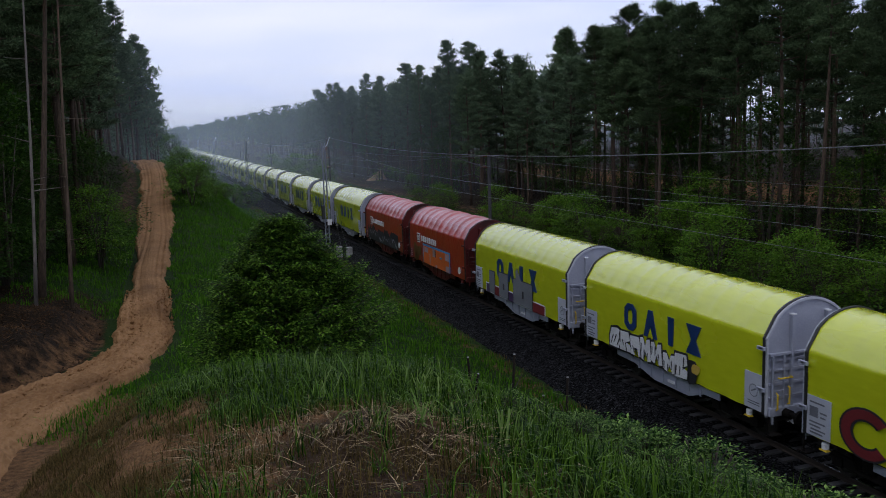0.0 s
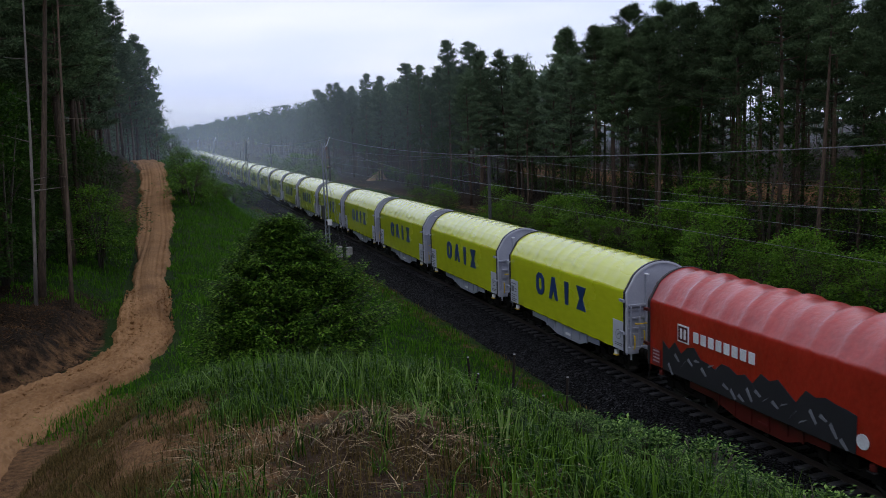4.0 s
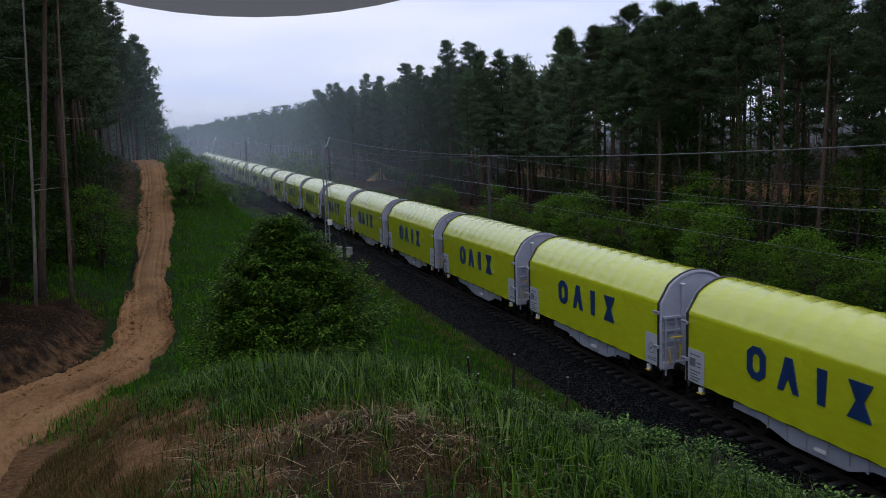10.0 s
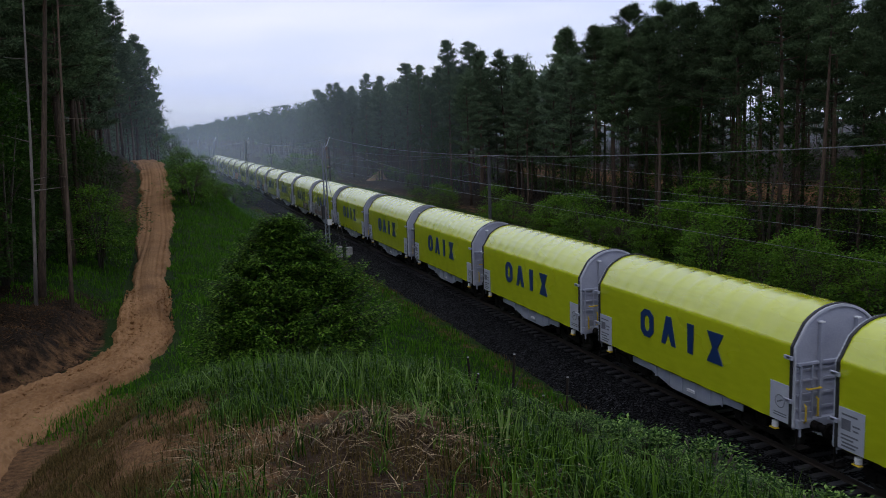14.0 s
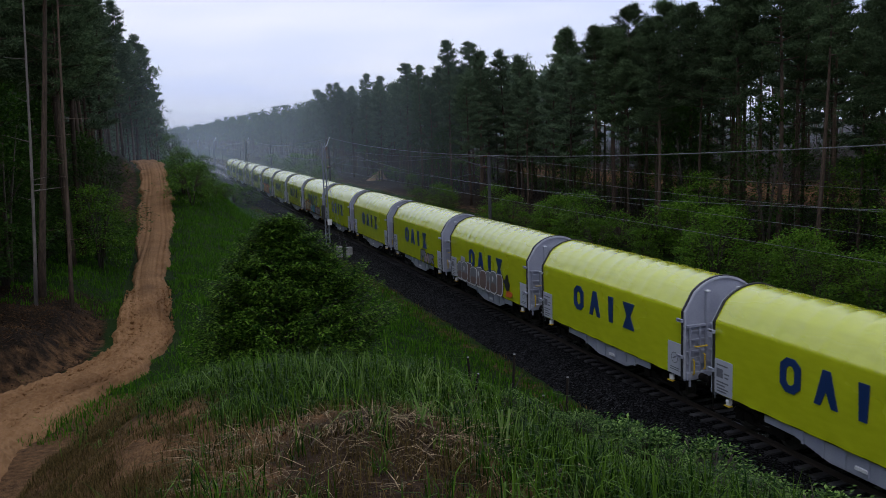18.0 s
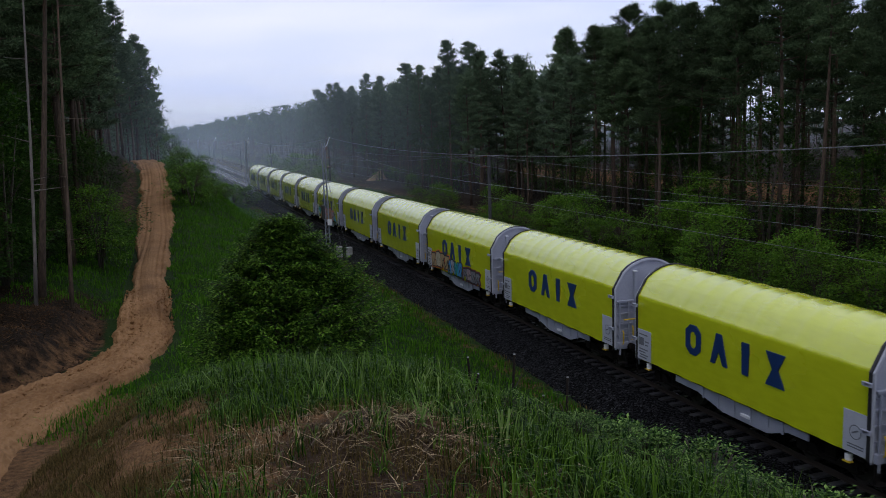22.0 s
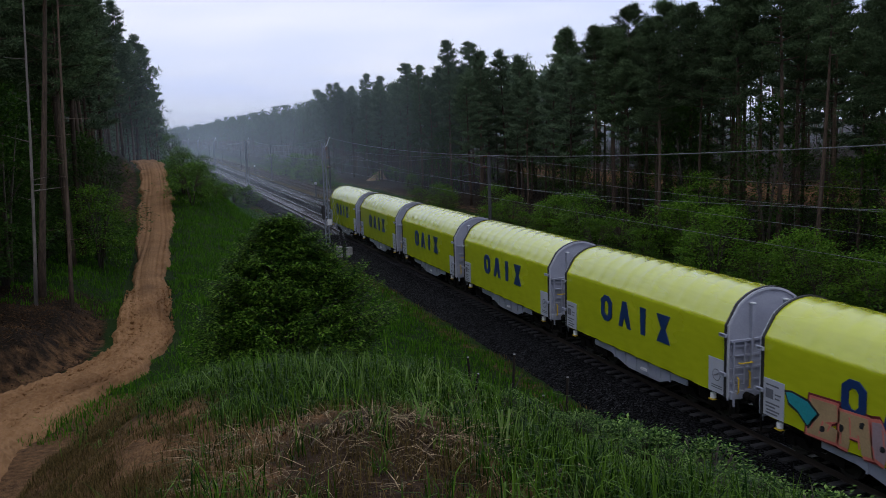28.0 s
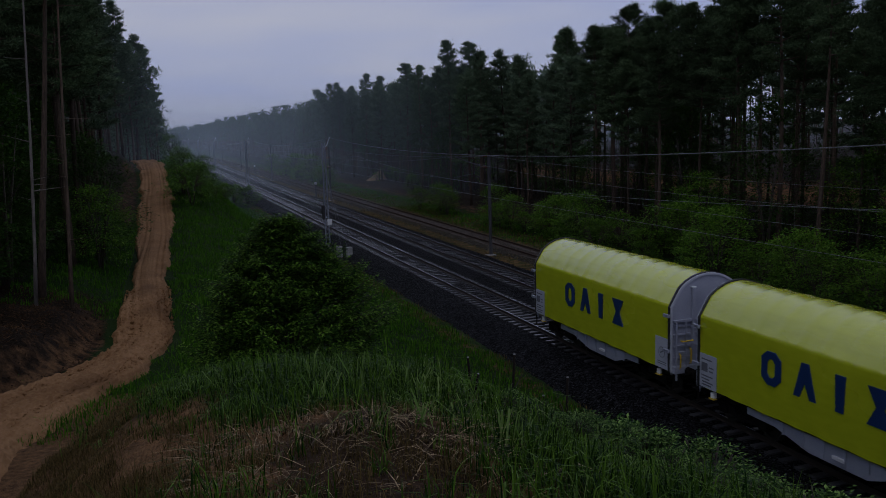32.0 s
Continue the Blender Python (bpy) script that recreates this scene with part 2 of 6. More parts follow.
def ground_material():
    """Meadow, forest litter, bare soil and sand, where the sheet's own masks put them, broken up by noise."""
    m = bpy.data.materials.new("ground_cover")
    m.use_nodes = True
    n, l = m.node_tree.nodes, m.node_tree.links
    b = n["Principled BSDF"]
    co = n.new("ShaderNodeTexCoord")
    fine = n.new("ShaderNodeTexNoise")
    fine.inputs["Scale"].default_value, fine.inputs["Detail"].default_value = 7.0, 6.0
    broad = n.new("ShaderNodeTexNoise")
    broad.inputs["Scale"].default_value, broad.inputs["Detail"].default_value = 0.35, 4.0
    grit = n.new("ShaderNodeTexNoise")
    grit.inputs["Scale"].default_value, grit.inputs["Detail"].default_value = 38.0, 5.0
    l.new(co.outputs["Object"], grit.inputs["Vector"])
    blot = n.new("ShaderNodeTexNoise")
    blot.inputs["Scale"].default_value, blot.inputs["Detail"].default_value = 1.9, 9.0
    l.new(co.outputs["Object"], blot.inputs["Vector"])
    both = n.new("ShaderNodeMath")
    both.operation = "ADD"
    l.new(fine.outputs["Fac"], both.inputs[0])
    l.new(grit.outputs["Fac"], both.inputs[1])
    l.new(co.outputs["Object"], fine.inputs["Vector"])
    l.new(co.outputs["Object"], broad.inputs["Vector"])

    def two(c1, c2):
        s = n.new("ShaderNodeMath")
        s.operation = "ADD"
        l.new(both.outputs[0], s.inputs[0])
        l.new(broad.outputs["Fac"], s.inputs[1])
        r = n.new("ShaderNodeMapRange")
        r.inputs["From Min"].default_value, r.inputs["From Max"].default_value = 1.15, 1.85
        l.new(s.outputs[0], r.inputs["Value"])
        x = n.new("ShaderNodeMix")
        x.data_type = "RGBA"
        x.inputs[6].default_value, x.inputs[7].default_value = (*c1, 1), (*c2, 1)
        l.new(r.outputs[0], x.inputs[0])
        return x.outputs[2]

    # Meadow base is near black: shade between the blades is painted in.
    out = two((0.006, 0.018, 0.002), (0.018, 0.042, 0.004))
    # The litter tone is lowered too, with canopy shade put into it.
    for key, c1, c2 in (("litter", (0.009, 0.006, 0.0035), (0.024, 0.016, 0.009)), ("soil", (0.032, 0.016, 0.007), (0.250, 0.138, 0.062)), ("sandy", (0.16, 0.082, 0.035), (0.25, 0.14, 0.065)), ("humus", (0.010, 0.006, 0.0035), (0.070, 0.040, 0.021))):
        at = n.new("ShaderNodeAttribute")
        at.attribute_name = key
        s = n.new("ShaderNodeMath")
        s.operation = "ADD"
        l.new(at.outputs["Fac"], s.inputs[0])
        l.new(blot.outputs["Fac"], s.inputs[1])
        r = n.new("ShaderNodeMapRange")
        r.inputs["From Min"].default_value, r.inputs["From Max"].default_value = 0.80, 1.18
        l.new(s.outputs[0], r.inputs["Value"])
        x = n.new("ShaderNodeMix")
        x.data_type = "RGBA"
        l.new(r.outputs[0], x.inputs[0])
        l.new(out, x.inputs[6])
        l.new(two(c1, c2), x.inputs[7])
        out = x.outputs[2]
    l.new(out, b.inputs["Base Color"])
    b.inputs["Roughness"].default_value = 0.9
    b.inputs["Specular IOR Level"].default_value = 0.12
    bp = n.new("ShaderNodeBump")
    bp.inputs["Strength"].default_value, bp.inputs["Distance"].default_value = 0.9, 0.07
    l.new(both.outputs[0], bp.inputs["Height"])
    l.new(bp.outputs["Normal"], b.inputs["Normal"])
    return m


M["ground"] = ground_material()


# ---- building helpers ----
class Geo:
    """Collects simple solids into one mesh."""

    def __init__(self):
        self.v, self.f = [], []

    def add(self, verts, faces):
        k = len(self.v)
        self.v += [tuple(p) for p in verts]
        self.f += [tuple(i + k for i in q) for q in faces]
        return self

    def box(self, x0, x1, y0, y1, z0, z1):
        return self.add([(x, y, z) for z in (z0, z1) for y in (y0, y1) for x in (x0, x1)],
                        [(0, 2, 3, 1), (4, 5, 7, 6), (0, 1, 5, 4), (2, 6, 7, 3), (0, 4, 6, 2), (1, 3, 7, 5)])

    def tube(self, pts, r, n=6, caps=True):
        pts = [Vector(p) for p in pts]
        rs = r if isinstance(r, (list, tuple)) else [r] * len(pts)
        verts, faces = [], []
        for i, p in enumerate(pts):
            d = (pts[min(i + 1, len(pts) - 1)] - pts[max(i - 1, 0)]).normalized()
            u = d.cross(Vector((0, 0, 1)) if abs(d.z) < 0.9 else Vector((1, 0, 0))).normalized()
            w = u.cross(d)
            for j in range(n):
                a = 2 * math.pi * j / n
                verts.append(p + (u * math.cos(a) + w * math.sin(a)) * rs[i])
        for i in range(len(pts) - 1):
            for j in range(n):
                faces.append((i * n + j, i * n + (j + 1) % n, (i + 1) * n + (j + 1) % n, (i + 1) * n + j))
        if caps:
            faces.append(tuple(range(n)))
            faces.append(tuple(reversed(range((len(pts) - 1) * n, len(pts) * n))))
        return self.add(verts, faces)

    def slab(self, poly, axis, a, b):
        """A polygon of 2D points drawn out along an axis from a to b."""
        def at(p, t):
            return {"x": (t, p[0], p[1]), "y": (p[0], t, p[1]), "z": (p[0], p[1], t)}[axis]
        n = len(poly)
        return self.add([at(p, a) for p in poly] + [at(p, b) for p in poly],
                        [tuple(range(n)), tuple(reversed(range(n, 2 * n)))] + [(i, i + n, (i + 1) % n + n, (i + 1) % n) for i in range(n)])

    def mesh(self, name, bevel=0.0, smooth=False):
        me = bpy.data.meshes.new(name)
        me.from_pydata(self.v, [], self.f)
        bm = bmesh.new()
        bm.from_mesh(me)
        if bevel:
            bmesh.ops.bevel(bm, geom=bm.edges[:], offset=bevel, segments=1, affect="EDGES", clamp_overlap=True)
        bmesh.ops.recalc_face_normals(bm, faces=bm.faces[:])
        bm.to_mesh(me)
        bm.free()
        if smooth:
            me.polygons.foreach_set("use_smooth", [True] * len(me.polygons))
        return me


def piece(name, data, material, parent=None, label="", at=None):
    """Links a mesh as one object under a thing or a part."""
    if material is not None and not data.materials:
        data.materials.append(material)
    ob = new(name, data)
    if parent is not None:
        ob.parent = parent
    if at is not None:
        ob.matrix_basis = at
    if label:
        ob["label"] = label
    return ob


def part(name, geo, material, parent=None, label="", bevel=0.0, smooth=False, at=None):
    return piece(name, geo.mesh(name, bevel, smooth), material, parent, label, at)


def raw_mesh(name, verts, faces, smooth=False):
    me = bpy.data.meshes.new(name)
    me.from_pydata(np.asarray(verts).tolist(), [], np.asarray(faces).tolist())
    if smooth:
        me.polygons.foreach_set("use_smooth", [True] * len(me.polygons))
    return me


def blades(base, length, width, rng, lean=0.5, droop=0.35, upright=1.0, a=None):
    """Grass blades: three-cornered strips in two joints that bend over. Returns vertices and faces."""
    n = len(base)
    a = rng.uniform(0, 2 * np.pi, n) if a is None else a
    out = np.stack([np.cos(a), np.sin(a), np.zeros(n)], 1)
    side = np.stack([-np.sin(a), np.cos(a), np.zeros(n)], 1)
    up = np.array([0, 0, 1.0])
    ln = (lean * rng.uniform(0.1, 1.0, n))[:, None]
    L, W = length[:, None], width[:, None]
    mid = base + up * L * 0.58 * upright + out * L * ln * 0.4
    tip = base + up * L * (1 - droop * ln) * upright + out * L * ln * 1.05
    v = np.stack([base - side * W, base + side * W, mid + side * W * 0.7, mid - side * W * 0.7, tip], 1).reshape(-1, 3)
    k = np.arange(n)[:, None] * 5
    return v, np.concatenate([k + [0, 1, 2], k + [0, 2, 3], k + [3, 2, 4]])


def leaves_at(pts, dirs, length, width, fold=0.25):
    """Leaves: folded diamonds from each point along its direction. Returns vertices and quads."""
    n = len(pts)
    d = dirs / np.linalg.norm(dirs, axis=1, keepdims=True)
    ref = np.where(np.abs(d[:, 2:3]) < 0.9, np.array([[0, 0, 1.0]]), np.array([[1.0, 0, 0]]))
    s = np.cross(d, ref)
    s /= np.linalg.norm(s, axis=1, keepdims=True)
    u = np.cross(s, d)
    L, W = length[:, None], width[:, None]
    mid = pts + d * L * 0.5
    v = np.stack([pts, mid + s * W + u * W * fold, pts + d * L, mid - s * W + u * W * fold], 1).reshape(-1, 3)
    return v, np.arange(n)[:, None] * 4 + np.array([[0, 1, 2, 3]])


def needles_at(pts, dirs, length, width):
    """Slim three-cornered sprays of needles from each point along its direction. Returns vertices and faces."""
    n = len(pts)
    d = dirs / np.linalg.norm(dirs, axis=1, keepdims=True)
    ref = np.where(np.abs(d[:, 2:3]) < 0.9, np.array([[0, 0, 1.0]]), np.array([[1.0, 0, 0]]))
    s = np.cross(d, ref)
    s /= np.linalg.norm(s, axis=1, keepdims=True)
    turn = np.linspace(0, 37.0, n)[:, None]
    s = s * np.cos(turn) + np.cross(d, s) * np.sin(turn)
    L, W = length[:, None], width[:, None]
    v = np.stack([pts - s * W, pts + s * W, pts + d * L], 1).reshape(-1, 3)
    return v, np.arange(n)[:, None] * 3 + np.array([[0, 1, 2]])


# ---- lie of the land ----
ROAD_Z = ([-60, 15, 22, 30, 37, 40, 48, 53, 62, 75, 88, 105, 125, 160, 260], [2.2, 2.2, 1.9, 1.4, 1.05, 1.45, 1.55, 1.5, 1.75, 2.5, 4.05, 6.25, 6.45, 5.0, 1.0])
ROAD_X = ([-60, 10, 21, 25, 28, 31, 34, 37, 48, 62, 75, 88, 105, 125, 200, 260], [-46, -30, -23.9, -22.2, -20.9, -19.5, -18.5, -18.1, -17.95, -17.65, -17.25, -16.9, -17.1, -18.5, -30, -45])


def smooth_step(t):
    t = np.clip(t, 0, 1)
    return t * t * (3 - 2 * t)


def road_z(y):
    return np.interp(y, *ROAD_Z)


def road_x(y):
    return np.interp(y, *ROAD_X)


def wave(x, y, s, p=0.0):
    return np.sin(x * s + p) * np.cos(y * s * 0.83 + 1.7 * p) + 0.5 * np.sin(x * s * 2.3 + y * s * 1.9 + p)


def mound(x, y):
    """Distance across the sandy mound on which the camera stands: 0 in its middle, 1 at its brow."""
    ax = np.where(x < -16.5, 2.5, 3.4)
    yy = np.maximum(y, 0.0)
    d = (np.abs((x + 16.5) / ax) ** 3 + (yy / 11.0) ** 3) ** (1 / 3)
    reach = np.hypot(x + 16.5, yy)
    return d, reach


def land(x, y):
    x, y = np.asarray(x, float), np.asarray(y, float)
    rz, rx = road_z(y), road_x(y)
    far = smooth_step((y - 115) / 60)
    rz = rz * (1 - far) + 0.8 * far
    # from the road down to the foot of the track bed
    z = np.interp(x, [-400, -3.3, 9, 13, 20, 30, 46, 70, 400], [0, -0.78, -0.55, -0.35, 0.5, 1.0, 3.2, 4.5, 4.5])
    west = x < -3.3
    t = smooth_step((-5.0 - x) / 9.5)
    z = np.where(west, -0.78 + (rz + 0.02 + 0.78) * t, z)
    bank = smooth_step((rx - 1.9 - x) / 1.7)
    rise = np.interp(y, [15, 24, 30, 40, 60, 75, 105, 140], [1.3, 1.5, 1.6, 1.0, 0.35, 1.1, 1.4, 0.8])
    z = np.where(west, z + bank * (rise + 0.25 * wave(x, y, 0.7)), z)
    hollow = np.exp(-((x - rx) / 1.9) ** 4)
    z = z - 0.10 * hollow * (1 - far) * west
    z = z + np.where(x > 12, 0.10 * wave(x, y, 0.45, 1.0), 0) + np.where((x < -5), 0.05 * wave(x, y, 0.9, 2.0), 0)
    d, reach = mound(x, y)
    brow = 8.0 - (1.7 + 0.75 * smooth_step((x + 16.5) / 2.2)) * np.minimum(d, 1.0) ** 2
    drop = np.where(d > 1, (d - 1) / np.maximum(d, 1e-3) * reach, 0)
    hill = brow - 0.28 * drop - 0.55 * np.maximum(drop - 0.8, 0) + 0.05 * wave(x, y, 2.1, 0.4)
    hill = hill + 0.13 * np.exp(-(((x + 16.62) / 0.48) ** 2 + ((y - 4.1) / 0.75) ** 2)) + 0.012 * wave(x, y, 9.0, 0.9)
    return np.where(x < -4.2, np.maximum(z, hill), z)


def soil_patch(x, y):
    """Bare ground on the mound: the worn patch by the road, and the hump under the dry straw."""
    return np.exp(-(np.abs((x + 17.8 - 0.08 * (5.5 - y)) / 0.62) ** 3 + np.abs((y - 5.5) / 2.0) ** 3)) + np.exp(-(np.abs((x + 16.62) / 0.60) ** 3 + np.abs((y - 3.9) / 1.25) ** 3))


def span(*stops):
    """Coordinates between stops, each with the step up to the next."""
    out = []
    for (a, step), (b, _) in zip(stops, stops[1:]):
        out += list(np.arange(a, b - step * 0.5, step))
    return np.array(out + [stops[-1][0]])


def build_ground():
    xs = span((-900, 100), (-300, 40), (-100, 8), (-44, 1.0), (-30, 0.4), (-21, 0.2), (-10, 0.4), (-3, 1.2), (12, 1.0), (50, 6), (110, 40), (300, 100), (900, 0))
    ys = span((-900, 100), (-300, 40), (-60, 6), (0, 0.2), (14, 0.4), (40, 0.8), (110, 3), (200, 10), (400, 50), (1400, 0))
    X, Y = np.meshgrid(xs, ys, indexing="ij")
    Z = land(X, Y)
    nx, ny = X.shape
    i, j = np.meshgrid(np.arange(nx - 1), np.arange(ny - 1), indexing="ij")
    k = (i * ny + j).ravel()
    me = raw_mesh("ground", np.stack([X, Y, Z], -1).reshape(-1, 3), np.stack([k, k + ny, k + ny + 1, k + 1], 1), True)
    rx = road_x(Y)
    d, _ = mound(X, Y)
    gap = rx - X
    litter = smooth_step((gap - 1.3) / 0.9) * (X < -15) + smooth_step((X - 15) / 3)
    litter = np.where((Y > 44) & (Y < 72) & (X < -15), smooth_step((gap - 5.5) / 2.0), litter)
    soil = np.where(Y < 40, 0.46, 0.40) * np.exp(-((gap - 2.4) / 0.9) ** 4) * ((Y < 41) | (Y > 72)) * (X < -15) * (Y > 14) * (Y < 140)
    patch = soil_patch(X, Y)
    soil = np.maximum(soil, np.clip(patch * 1.3, 0, 1) * (Y > 0))
    soil = np.maximum(soil, 0.75 * smooth_step((d - 0.94) / 0.12) * (X < -16.8) * (d < 2.2) * (Y > -1))
    soil = np.maximum(soil, 0.40 * np.exp(-((X + 3.9) / 0.7) ** 2))
    soil = np.maximum(soil, np.where((X > 6) & (X < 15), 0.50 - 0.02 * (X - 6), 0) * (Y < 400))
    sandy = 0.36 * np.exp(-((X - 17) / 1.8) ** 2) * (Y > 70) * (Y < 260) + 0.62 * np.exp(-((X - 40) / 6) ** 2) * (Y > 20) * (Y < 130)
    sandy = np.maximum(sandy, 0.42 * np.exp(-((gap - 2.2) / 0.8) ** 2) * (Y > 24) * (Y < 38) * (X < -15))
    soil = np.where((X < -17.6) & (X > rx) & (Y > 2) & (Y < 27.5) & (d > 1.0), 0.95, soil)
    soil = np.where((X < -17.7) & (Y > 2) & (Y < 9.8) & (d < 1.2), np.maximum(soil, 0.62), soil)
    humus = 1.1 * np.exp(-(np.abs((X + 16.62) / 0.50) ** 3 + np.abs((Y - 3.8) / 0.95) ** 3))
    for key, val in (("litter", litter), ("soil", soil), ("sandy", sandy), ("humus", humus)):
        at = me.attributes.new(key, "FLOAT", "POINT")
        at.data.foreach_set("value", val.ravel().astype(np.float32))
    tagged(piece("ground", me, M["ground"]), "grassy railway cutting with sandy soil and forest floor", "ground", kind="structure")


def ragged(s, seed):
    """An uneven edge: random steps about 0.6 m and 2 m long, smoothed."""
    r = np.random.default_rng(seed)
    u = np.arange(0, 140, 0.6)
    return np.interp(s, u, r.normal(size=len(u)) * 0.045) + np.interp(s, u * 3.5, r.normal(size=len(u)) * 0.07)


def build_road():
    s = np.concatenate([np.arange(8, 42, 0.10), np.arange(42, 124, 0.4)])
    w = np.linspace(-1, 1, 61)
    rng = np.random.default_rng(4)
    half = np.interp(s, [8, 25, 32, 37, 41, 48, 56, 66, 75, 82, 105, 124], [2.0, 1.65, 1.35, 1.25, 1.25, 0.92, 1.02, 1.18, 1.52, 1.50, 1.45, 1.45])
    dx = np.gradient(road_x(s), s)
    nrm = np.hypot(1, dx)
    left = half * (1 + 0.06 * np.sin(s * 0.5) + 0.03 * np.sin(s * 1.7 + 1) + ragged(s, 3))
    right = half * (1 + 0.06 * np.sin(s * 0.43 + 2) + 0.03 * np.sin(s * 1.5) + ragged(s, 9)) * np.interp(s, [8, 19, 24, 28], [2.4, 2.2, 1.4, 1.0])
    off = np.where(w[None, :] < 0, left[:, None], right[:, None]) * w[None, :]
    X = road_x(s)[:, None] + off / nrm[:, None]
    Y = s[:, None] - off * (dx / nrm)[:, None]
    Z = land(X, Y) - 0.045 * wave(X, Y, 0.9, 2.0) + 0.28
    sway = 0.12 * np.sin(s * 0.21)[:, None]
    for c, deep, wide in ((-0.76, 0.13, 0.13), (0.70, 0.13, 0.13), (-0.42, 0.08, 0.09), (0.40, 0.06, 0.08), (1.02, 0.07, 0.10), (-1.08, 0.06, 0.10)):
        Z -= deep * np.exp(-((off - c - sway) / wide) ** 2) * (0.75 + 0.25 * np.sin(s * 0.6 + 3 * c)[:, None])
    Z += 0.05 * np.exp(-((off - sway) / 0.22) ** 2)
    lump = rng.normal(size=Z.shape)
    lump = (lump + np.roll(lump, 1, 0) + np.roll(lump, 1, 1) + np.roll(np.roll(lump, 1, 0), 1, 1)) / 2
    Z += 0.036 * np.clip(lump, -0.6, 3.0) * np.interp(s, [8, 40, 46], [1, 1, 0.3])[:, None]
    Z -= 0.33 * smooth_step((np.abs(w) - 0.80) / 0.20)[None, :]
    n, k = X.shape
    i, j = np.meshgrid(np.arange(n - 1), np.arange(k - 1), indexing="ij")
    q = (i * k + j).ravel()
    me = raw_mesh("dirt_road", np.stack([X, Y, Z], -1).reshape(-1, 3), np.stack([q, q + 1, q + k + 1, q + k], 1), True)
    tagged(piece("road", me, M["sand"]), "rutted wet sandy dirt road along the forest", "dirt road", kind="structure")


def build_bed():
    """Ballast of the two main tracks and the worn bed of the siding."""
    rng = np.random.default_rng(8)
    for name, xs, zs, y0, y1, mat, label in (
            ("ballast_bed", [-3.7, -3.3, -2.9, -2.5, -2.1, -1.75, -1.3, -0.75, 0, 0.75, 1.3, 1.8, 2.05, 2.4, 2.75, 3.3, 4.05, 4.8, 5.35, 5.8, 6.2, 6.6, 7.0, 7.4],
             [-1.05, -0.80, -0.62, -0.43, -0.27, -0.22, -0.215, -0.215, -0.215, -0.215, -0.215, -0.23, -0.27, -0.23, -0.215, -0.215, -0.215, -0.215, -0.215, -0.23, -0.30, -0.48, -0.62, -0.75], -420, 900, M["ballast"], "dark wet crushed-stone ballast of the double track"),
            ("siding_bed", [8.0, 8.5, 9.2, 10.05, 10.9, 11.6, 12.2], [-0.62, -0.46, -0.42, -0.42, -0.42, -0.45, -0.62], -200, 420, M["ballast_old"], "overgrown brownish ballast of the siding")):
        ys = span((y0, 30), (0, 0.35), (60, 0.7), (130, 3), (300, 20), (y1, 0))
        X, Y = np.meshgrid(np.array(xs), ys, indexing="ij")
        Z = np.repeat(np.array(zs)[:, None], len(ys), 1) + rng.normal(size=X.shape) * 0.018
        X = X + rng.normal(size=X.shape) * 0.03
        nx, ny = X.shape
        i, j = np.meshgrid(np.arange(nx - 1), np.arange(ny - 1), indexing="ij")
        k = (i * ny + j).ravel()
        me = raw_mesh(name, np.stack([X, Y, Z], -1).reshape(-1, 3), np.stack([k, k + ny, k + ny + 1, k + 1], 1), True)
        tagged(piece(name, me, mat), label, "ballast", kind="structure")


build_ground()
build_road()
build_bed()


# ---- the train: covered coil wagons, 12.04 m over buffers ----
PITCH = 12.04
COVER = 10.5
HALF = COVER / 2


def arch(w=1.46, eave=3.28, crown=4.29, bottom=1.04, n=18):
    """Outline of a wagon end from the near foot over the roof to the far foot: (x, z). Upright sides, a slanted shoulder above the eaves, and a flat arc."""
    kx, kz = w * 0.753, eave + (crown - eave) * 0.57
    rise = crown - kz
    r = (kx * kx + rise * rise) / (2 * rise)
    zc = crown - r
    a0 = math.acos(min(1.0, kx / r))
    pts = [(-w, bottom), (-w, (bottom + eave) / 2), (-w, eave), (-(w + kx) / 2, (eave + kz) / 2)]
    for i in range(n - 1):
        a = a0 + (math.pi - 2 * a0) * i / (n - 2)
        pts.append((-r * math.cos(a), zc + r * math.sin(a)))
    return pts + [((w + kx) / 2, (eave + kz) / 2), (w, eave), (w, (bottom + eave) / 2), (w, bottom)]


